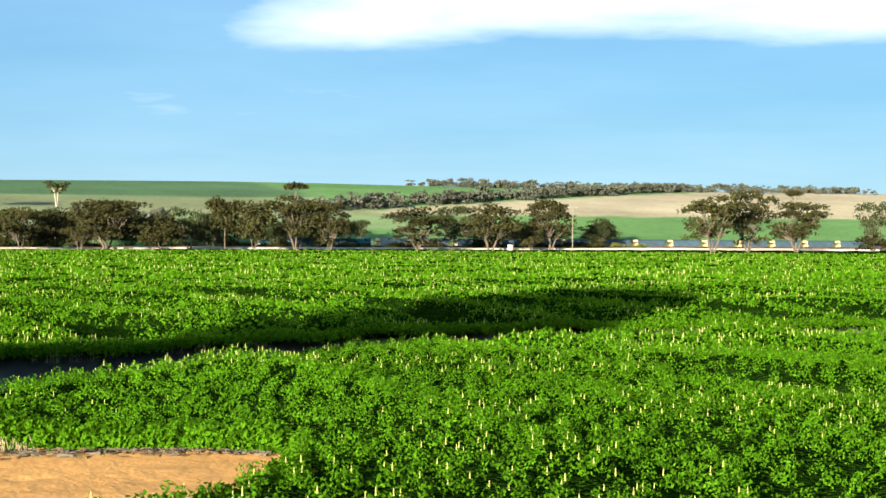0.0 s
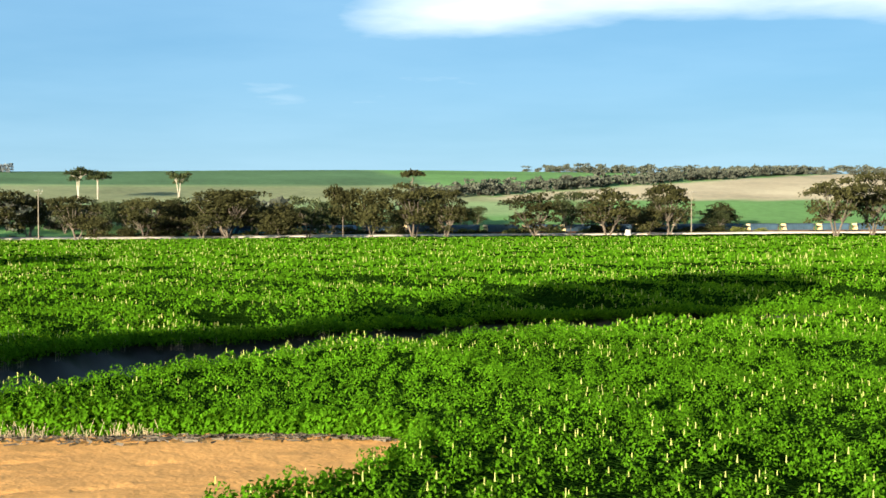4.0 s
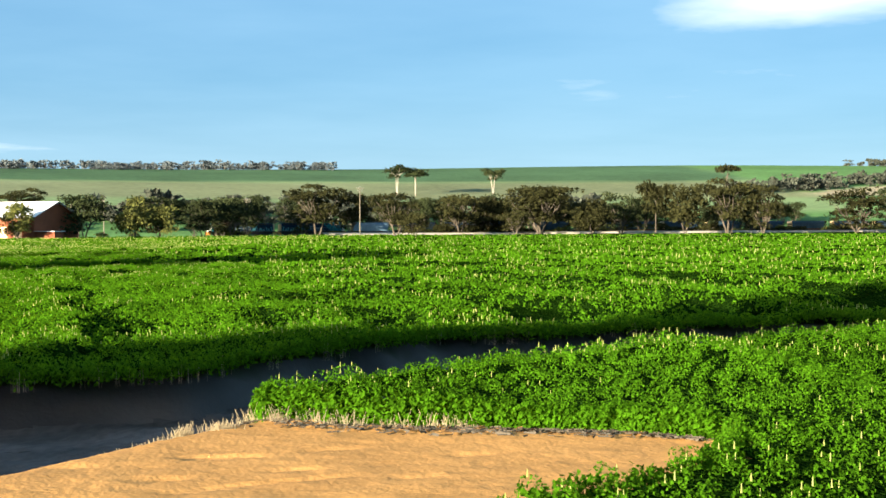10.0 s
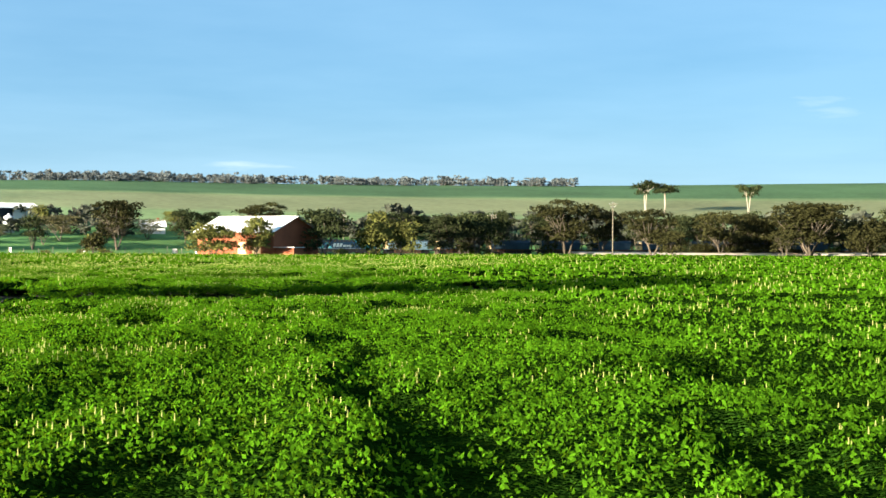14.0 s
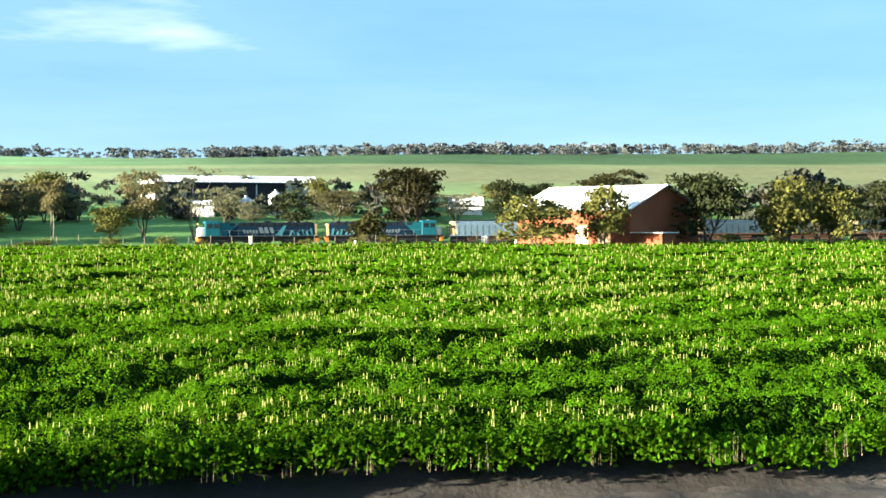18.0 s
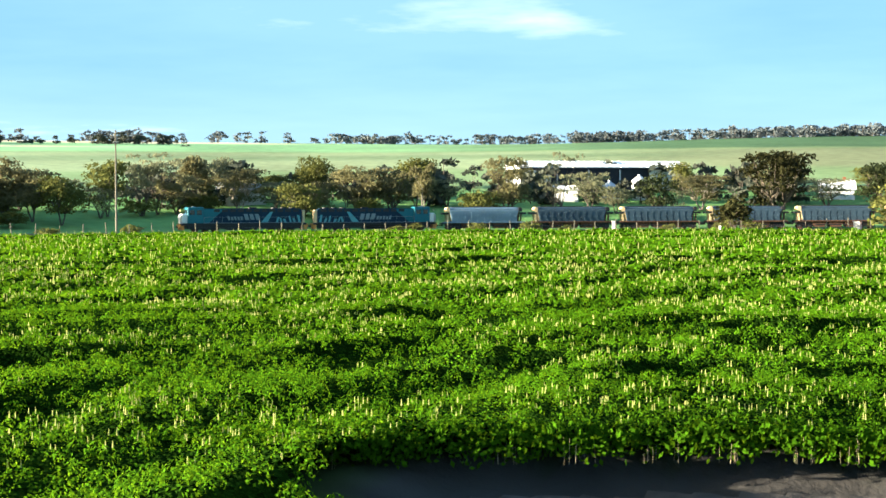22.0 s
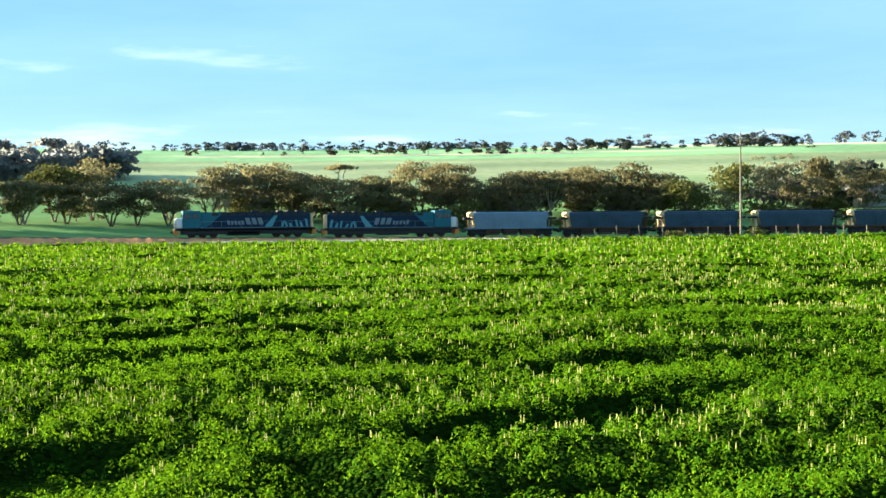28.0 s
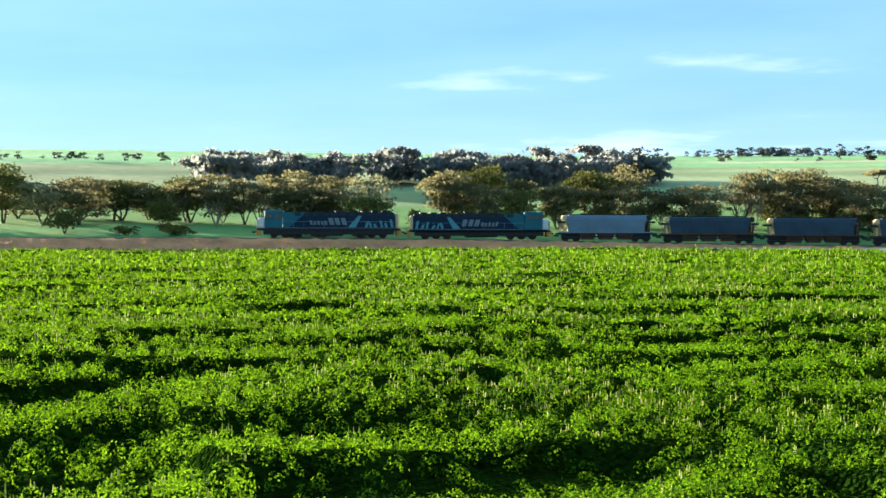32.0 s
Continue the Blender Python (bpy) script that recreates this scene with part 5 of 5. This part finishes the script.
def silo(x, y, z, r, h, mat, label):
    e = empty("silo", label, "silo", "farm silos", pose(x, y, z))
    bm = B()
    rod(bm, (0, 0, -0.5), (0, 0, h), r, seg=24)
    for k in range(6):
        rod(bm, (0, 0, 0.6 + k * (h - 1) / 6), (0, 0, 0.68 + k * (h - 1) / 6), r + 0.04, seg=24)
    part("barrel", bm, mat, e)
    bm = B()
    rod(bm, (0, 0, h), (0, 0, h + r * 0.6), r + 0.06, 0.25, 24)
    part("cone_roof", bm, mat, e)
    bm = B()
    rod(bm, (0, 0, h + r * 0.6), (0, 0, h + r * 0.6 + 0.25), 0.28, seg=10)
    part("cap", bm, M_ZINC, e)
    bm = B()
    for s in (-0.2, 0.2):
        rod(bm, (s, -r - 0.08, 0), (s, -r - 0.08, h), 0.03, seg=5)
    for k in range(int(h / 0.4)):
        rod(bm, (-0.2, -r - 0.08, 0.3 + k * 0.4), (0.2, -r - 0.08, 0.3 + k * 0.4), 0.02, seg=4)
    part("ladder", bm, M_ZINC, e)


def build_buildings():
    z = gz(-2, 366)
    e = gable_shed("red_brick_shed", "large orange-red shed with bright white sheet roof", pose(-2.4, 368.5, z, 0, 0, -38), 22.5, 17.5, 6.0, 9.5, 0.8, M_BRICK, M_BRICK, M_ROOF)
    for x in (-6.5, -2.2, 2.2, 6.5):
        bm = B()
        box(bm, x, -8.88, 1.7, 2.4, 0.1, 3.2, 0.03)
        part("side_door", bm, M_CREAM if x > 0 else M_BRICK, e)
    f = empty("lean_to", "small lean-to with white roof against the brick shed", "shed", at=pose(4.6, 354.5, gz(4.6, 354.5), 0, 0, -38))
    bm = B()
    box(bm, 0, 0, 1.0, 5.5, 3.2, 2.4)
    part("wall", bm, M_BRICK, f)
    bm = B()
    prism(bm, [(-3.2, 2.3), (3.2, 2.3), (3.2, 2.42), (-3.2, 2.42)], -2.0, 2.0)
    part("roof", bm, M_ROOF, f)
    # white machinery shed on the slope
    x, y = -84, 440
    e = gable_shed("machinery_shed", "long white machinery shed, open front as a shade-dark wall", pose(x, y, gz(x, y) - 0.2, 0, 0, 34), 37, 12, 5.0, 6.4, 0.5, M_WHITE, M_WHITE, M_ROOF, True)
    for k in range(6):
        bm = B()
        box(bm, -17.5 + k * 7, -6.15, 2.2, 0.25, 0.25, 4.4, 0.02)
        part("post", bm, M_WHITE, e)
    bm = B()
    box(bm, 14.0, -6.3, 2.3, 7.8, 0.12, 4.3, 0.02)
    part("front_panel", bm, M_WHITE, e)
    bm = B()
    box(bm, -15.0, -6.3, 2.5, 6.0, 0.12, 3.6, 0.02)
    part("front_panel", bm, M_WHITE, e)
    silo(-70.5, 425, gz(-70.5, 425), 1.5, 4.0, M_WHITE, "tall white grain silo")
    silo(-76.5, 424, gz(-76.5, 424), 2.0, 2.4, M_ZINC, "squat galvanised silo with cone roof")
    x, y = -33, 440
    e = gable_shed("farmhouse", "white-roofed farmhouse among trees", pose(x, y, gz(x, y), 0, 0, 10), 6.5, 5, 1.9, 3.6, 0.4, M_WHITE, M_WHITE, M_ROOF)
    bm = B()
    box(bm, 1.5, 0.5, 3.7, 0.6, 0.6, 1.2, 0.03)
    part("chimney", bm, M_BRICK, e)
    x, y = -84, 418
    gable_shed("yard_shed", "small white yard shed", pose(x, y, gz(x, y), 0, 0, 14), 5, 4, 2.2, 3.0, 0.3, M_WHITE, M_WHITE, M_ROOF)
    x, y = -139, 382
    gable_shed("farm_cottage", "pale cottage with blue-grey roof behind trees", pose(x, y, gz(x, y), 0, 0, 60), 8, 6, 2.4, 4.0, 0.3, M_WHITE, M_WHITE, M_ZINC)


# ---- line-side things ----
def pole(x, y, top, arms, label, turn=0):
    z = gz(x, y)
    e = empty("power_pole", label, "power pole", "power poles", pose(x, y, z, 0, 0, turn))
    h = top - z
    bm = B()
    rod(bm, (0, 0, -0.6), (0, 0, h), 0.16, 0.11, 12)
    part("mast", bm, M_POLE, e)
    for k, (drop, w) in enumerate(arms):
        bm = B()
        box(bm, 0, -0.17, h - drop, w, 0.12, 0.14, 0.015)
        arm = part("crossarm", bm, M_POLE, e)
        for s in np.linspace(-w / 2 + 0.12, w / 2 - 0.12, 4):
            bm = B()
            rod(bm, (s, -0.17, h - drop + 0.07), (s, -0.17, h - drop + 0.3), 0.05, 0.035, 8)
            part("insulator", bm, M_PORCELAIN, arm)
    bm = B()
    rod(bm, (0, 0, h), (0, 0, h + 0.06), 0.15, 0.1, 10)
    part("cap", bm, M_ZINC, e)


def build_lineside():
    pole(90.2, 391.8, 14.4, ((0.5, 2.2), (1.2, 1.6)), "tall grey power pole with crossarms")
    pole(58.4, 395.1, 11.2, ((0.5, 2.4), (1.1, 2.4)), "grey power pole with two crossarms")
    pole(298.2, 369.1, 15.4, ((0.7, 3.2),), "grey power pole with one crossarm", -30)
    pole(20.0, 405.7, 11.0, ((0.4, 1.5), (1.0, 1.5)), "white-topped power pole behind the shed")
    pole(11.1, 403.2, 10.8, ((0.3, 0.9),), "power pole behind the shed")
    pole(-96.2, 371.5, 8.7, ((0.5, 0.8),), "slim dark power pole")
    pole(-121.1, 315.4, 15.6, ((0.9, 1.5), (1.9, 0.9)), "tall pale power pole in front of the line", 40)
    # concrete tank and white cabinet
    e = empty("water_tank", "small pale concrete tank at the field edge", "tank", at=pose(269, 364.5, gz(269, 364.5)))
    bm = B()
    rod(bm, (0, 0, -0.3), (0, 0, 2.2), 0.95, 0.9, 20)
    part("drum", bm, M_CONCRETE, e)
    bm = B()
    rod(bm, (0, 0, 2.2), (0, 0, 2.32), 1.02, seg=20)
    part("lid", bm, M_CONCRETE, e)
    for x, y, h, w in ((-22.3, 372, 1.7, 1.1), (-17.2, 371, 1.2, 0.35), (-58.7, 361, 1.8, 0.45), (-43, 367.5, 1.0, 0.35)):
        e = empty("signal_cabinet", "white line-side cabinet on the railway verge", "cabinet", "line-side cabinets", pose(x, y, gz(x, y), 0, 0, -20))
        bm = B()
        box(bm, 0, 0, h / 2 - 0.2, w, w * 0.6, h + 0.4, 0.04)
        part("case", bm, M_WHITE, e)
        bm = B()
        box(bm, 0, 0, h + 0.03, w + 0.12, w * 0.6 + 0.12, 0.06, 0.01)
        part("roof", bm, M_WHITE, e)
        bm = B()
        box(bm, 0, -w * 0.3 - 0.012, h * 0.5, w * 0.8, 0.02, h * 0.75, 0.005)
        part("door", bm, M_WHITE, e)
    # fence along the line: posts and wires
    posts = []
    rng = np.random.RandomState(12)
    e = empty("fence", "old grey post-and-wire railway fence", "fence")
    bm = B()
    rod(bm, (0, 0, -0.3), (0, 0, 1.95), 0.085, 0.07, 6)
    first = part("post", bm, M_POLE, e)
    k = 0
    for a in np.arange(262, 452, 3.6):
        x, y, _ = on_track(a, -8.5)
        ob = first if k == 0 else new("post", first.data)
        ob.parent = e
        ob.matrix_world = pose(x, y, gz(x, y), rng.uniform(-3, 3), rng.uniform(-3, 3), 0) @ Matrix.Diagonal((1, 1, rng.uniform(0.85, 1.15), 1))
        posts.append((x, y, gz(x, y)))
        k += 1
    for h in (0.45, 0.8, 1.15):
        bm = B()
        for p, q in zip(posts[:-1], posts[1:]):
            rod(bm, (p[0], p[1], p[2] + h), (q[0], q[1], q[2] + h), 0.008, seg=3)
        part("wire", bm, M_WIRE, e)
    # shrubs on the verge
    rng = np.random.RandomState(77)
    i = 0
    for a0, a1, n, off, lo, hi in ((330, 400, 9, -6.0, 1.6, 3.2), (430, 470, 5, -7, 2, 3.5), (490, 640, 26, -8, 1.8, 3.8), (640, 800, 30, -9, 2.0, 4.2), (118, 150, 7, 7, 1.6, 3.4), (270, 300, 2, -8, 2, 3)):
        for _ in range(n):
            x, y, _h = on_track(rng.uniform(a0, a1), off + rng.uniform(-1.5, 1.5))
            w = rng.uniform(lo, hi)
            tree("k", x, y, gz(x, y) + w * rng.uniform(0.6, 0.9), w * 1.35, i, " on the railway verge", "verge shrubs")
            i += 1


# ---- bank details ----
def build_sand():
    """The bare sandy bank, with wind ripples, clods and small runnels."""
    rng = np.random.RandomState(21)
    xs, ys = np.arange(-9, 10.7, 0.11), np.arange(13, 26.6, 0.11)
    gx, gy = np.meshgrid(xs, ys)
    x, y = gx.ravel(), gy.ravel()
    edge = np.minimum(at_x(CROP_SAND, x) + 0.15, at_x(LUMP_FAR, x) - 0.1)
    ok = (y < edge) & (y > np.where(x > 4.5, at_x(SAND_NEAR, x) - 0.4, 0))
    rough = 0.008 * wave(x / 0.5 + wave(x, y, 3), y / 0.3, 5) + 0.006 * wave(x / 0.17, y / 0.12, 8) + rng.normal(0, 0.006, len(x))
    rough = rough - 0.05 * smooth(0.35, 0.75, wave(x / 0.42 - y / 0.6, y / 0.17 + 0.4 * x, 7)) * smooth(0.0, 0.4, wave(x / 1.9, y / 1.3, 14))
    foot = smooth(1.1, 0.1, at_x(CROP_SAND, x) - y) * smooth(3.0, 4.5, x)
    z = ground_z(x, y) + 0.035 + rough + foot * rng.uniform(0, 0.07, len(x)) * (rng.uniform(0, 1, len(x)) > 0.6)
    nx, ny = len(xs), len(ys)
    idx = np.arange(nx * ny).reshape(ny, nx)
    quads = np.stack([idx[:-1, :-1], idx[:-1, 1:], idx[1:, 1:], idx[1:, :-1]], -1).reshape(-1, 4)
    quads = quads[ok[quads].all(1)]
    used = np.unique(quads)
    remap = np.full(nx * ny, -1)
    remap[used] = np.arange(len(used))
    ob = from_arrays("sand_bank", np.stack([x, y, z], 1)[used], remap[quads], M_SAND, smooth=True)
    tagged(ob, "bare orange sand with ripples and crumbs", "sand", kind="structure")


def mud_patch(xs, ys, inside, across, label):
    """A stretch of ditch floor: trodden mud, black and wet along the near half, paler and drier beyond; its tone also
    carries the ditch's shade.
    """
    rng = np.random.RandomState(44)
    gx, gy = np.meshgrid(xs, ys)
    x, y = gx.ravel(), gy.ravel()
    ok = inside(x, y)
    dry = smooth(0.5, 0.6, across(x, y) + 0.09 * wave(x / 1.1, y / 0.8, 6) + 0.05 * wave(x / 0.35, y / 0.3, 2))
    z = ground_z(x, y) + 0.03 + 0.05 * wave(x / 0.9, y / 0.45, 5) + 0.035 * wave(x / 0.33, y / 0.2, 9) + rng.normal(0, 0.012, len(x)) + 0.06 * dry
    nx, ny = len(xs), len(ys)
    idx = np.arange(nx * ny).reshape(ny, nx)
    quads = np.stack([idx[:-1, :-1], idx[:-1, 1:], idx[1:, 1:], idx[1:, :-1]], -1).reshape(-1, 4)
    quads = quads[ok[quads].all(1)]
    used = np.unique(quads)
    remap = np.full(nx * ny, -1)
    remap[used] = np.arange(len(used))
    ob = from_arrays("ditch_mud", np.stack([x, y, z], 1)[used], remap[quads], M_LAND, smooth=True)
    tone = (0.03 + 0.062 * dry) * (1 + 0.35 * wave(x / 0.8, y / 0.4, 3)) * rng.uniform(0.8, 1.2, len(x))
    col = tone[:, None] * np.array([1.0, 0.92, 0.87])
    layer = ob.data.color_attributes.new("land", "FLOAT_COLOR", "POINT")
    layer.data.foreach_set("color", np.c_[col, np.ones(len(x))][used].astype(np.float32).ravel())
    tagged(ob, label, "mud", kind="structure")


def build_mud():
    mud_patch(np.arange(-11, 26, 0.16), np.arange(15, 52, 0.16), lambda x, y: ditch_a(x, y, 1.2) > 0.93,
              lambda x, y: (y - at_x(LUMP_FAR, x)) / (at_x(FIELD_NEAR, x) - at_x(LUMP_FAR, x)), "wet mud and dry silt of the ditch floor, shade in its tone")
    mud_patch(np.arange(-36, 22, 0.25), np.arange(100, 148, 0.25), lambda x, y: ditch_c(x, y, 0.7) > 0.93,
              lambda x, y: (y - at_x(DITCH_C, x) + 9) / 9, "trodden mud of the shallow ditch, shade in its tone")
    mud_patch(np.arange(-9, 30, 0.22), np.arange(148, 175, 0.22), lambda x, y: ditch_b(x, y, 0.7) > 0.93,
              lambda x, y: (y - at_x(DITCH_B, x) + 8) / 8, "trodden mud of the shallow ditch, shade in its tone")


def build_water():
    """A thin broken rill on the ditch floor."""
    rng = np.random.RandomState(9)
    bm = B()
    for cx, cy, long, wide in ((-2.4, 24.2, 2.6, 0.7), (-4.6, 25.6, 2.2, 0.5), (-0.6, 30.6, 1.9, 0.16), (-2.4, 30.2, 1.8, 0.22), (-4.2, 29.4, 2.0, 0.3), (-2.6, 27.4, 1.6, 0.12)):
        k = 22
        ring = []
        for i in range(k):
            a = 2 * math.pi * i / k
            q = 1 + 0.3 * math.sin(3 * a + cx) + rng.uniform(-0.15, 0.15)
            u, v = math.cos(a) * long * 0.5 * q, math.sin(a) * wide * q
            ring.append(bm.verts.new((cx + u * 0.93 - v * 0.3, cy + u * 0.37 + v, gz(cx, cy) + 0.075)))
        bm.faces.new(ring)
    ob = part("water", bm, M_WATER)
    tagged(ob, "shallow rill of water on the ditch floor", "water", kind="structure")


def build_bank():
    rng = np.random.RandomState(5)
    # dry stalks at the crop's foot
    def stalks(name, xs, ys, h0, h1, label, lean=0.25, dug=True, thick=0.005):
        vs = []
        z = ground_z(xs, ys, dug)
        for x, y, g in zip(xs, ys, z):
            h, a, w = rng.uniform(h0, h1) * rng.uniform(0.4, 1), rng.uniform(-lean, lean), thick * (1 + 0.8 * rng.rand())
            b = rng.uniform(-lean, lean)
            for s, c in ((w, 0), (0, w)):
                vs += [(x - s, y - c, g - 0.02), (x + s, y + c, g - 0.02), (x + a * h + s * 0.5, y + b * h + c * 0.5, g + h), (x + a * h - s * 0.5, y + b * h - c * 0.5, g + h)]
        v = np.array(vs)
        tagged(from_arrays(name, v, np.arange(len(v)).reshape(-1, 4), M_STRAW), label, "dry grass", kind="stuff")
    x = np.repeat(3.75 + 3.6 * rng.uniform(0, 1, 46) ** 1.7, 14) + rng.normal(0, 0.09, 644)
    y = at_x(CROP_SAND, x) - np.repeat(rng.uniform(-0.1, 0.42, 46), 14) * smooth(8.0, 4.2, x) + rng.normal(0, 0.06, 644)
    stalks("dry_stalks", x, y, 0.08, 0.4, "bleached dry stalks along the crop's foot", 0.45)
    # broken straw and leaf litter lying on the sand
    x = rng.uniform(3.2, 10.4, 900)
    y = at_x(CROP_SAND, x) - np.abs(rng.normal(0.1, 0.42, len(x))) * (1.3 - 0.09 * (x - 3))
    z = ground_z(x, y) + 0.05
    a, n, w = rng.uniform(0, math.pi, len(x)), rng.uniform(0.03, 0.14, len(x)), rng.uniform(0.006, 0.02, len(x))
    c, q = np.cos(a), np.sin(a)
    v = np.stack([np.stack([x + i * n * c - j * w * q, y + i * n * q + j * w * c, z + rng.uniform(0, 0.05, len(x))], 1) for i, j in ((-1, -1), (1, -1), (1, 1), (-1, 1))], 1).reshape(-1, 3)
    tagged(from_arrays("straw_litter", v, np.arange(len(v)).reshape(-1, 4), M_TWIG), "grey-brown straw litter on the sand", "litter", kind="stuff")
    x = np.repeat(rng.uniform(-8, 26, 40), 6) + rng.normal(0, 0.14, 240)
    y = at_x(FIELD_NEAR, x) + rng.uniform(-0.15, 0.15, len(x))
    stalks("bare_stems", x, y, 0.3, 0.55, "bare lower lupin stems at the field edge", 0.08, False, 0.002)
    x = np.repeat(rng.uniform(-10, 20, 34), 7) + rng.normal(0, 0.12, 238)
    y = at_x(DITCH_B, x) + rng.uniform(-0.15, 0.2, len(x))
    stalks("bare_stems", x, y, 0.2, 0.5, "bare lower lupin stems at the field edge", 0.08, False, 0.002)
    x = np.repeat(rng.uniform(-14, 12, 30), 7) + rng.normal(0, 0.12, 210)
    y = at_x(DITCH_C, x) + rng.uniform(-0.15, 0.2, len(x))
    stalks("bare_stems", x, y, 0.2, 0.5, "bare lower lupin stems at the field edge", 0.08, False, 0.002)
    for cx, cy, n, h in ((2.5, 24.75, 200, 0.34), (3.15, 24.5, 170, 0.24), (1.9, 24.2, 70, 0.2), (1.2, 23.6, 60, 0.16), (3.05, 25.2, 4, 0.5), (3.7, 25.4, 3, 0.6)):
        x, y = cx + rng.normal(0, 0.12, n), cy + rng.normal(0, 0.12, n)
        stalks("grass_tuft", x, y, h * 0.4, h, "dry grass tuft on the sandy bank", 0.5)
    # clods and pebbles on the sand
    bm = B()
    for _ in range(260):
        x, y = rng.uniform(-2, 10.5), rng.uniform(18.5, 25.5)
        if y > float(at_x(CROP_SAND, x)) or y > float(at_x(LUMP_FAR, x)) - 0.3:
            continue
        r = 0.005 + 0.022 * rng.rand() ** 3
        bmesh.ops.create_icosphere(bm, subdivisions=1, radius=r, matrix=pose(x, y, gz(x, y) + r * 0.3, rng.uniform(0, 90), 0, rng.uniform(0, 90)) @ Matrix.Diagonal((1, 1.4, 0.7, 1)))
    tagged(part("sand_clods", bm, M_SAND), "sandy clods on the bare bank", "clods", kind="stuff")


build_railway()
plant_woods()
build_buildings()
build_train()
plant_trees()
unseen_shade_trees()
build_lineside()
build_bank()
build_sand()
build_mud()
build_water()
motions()
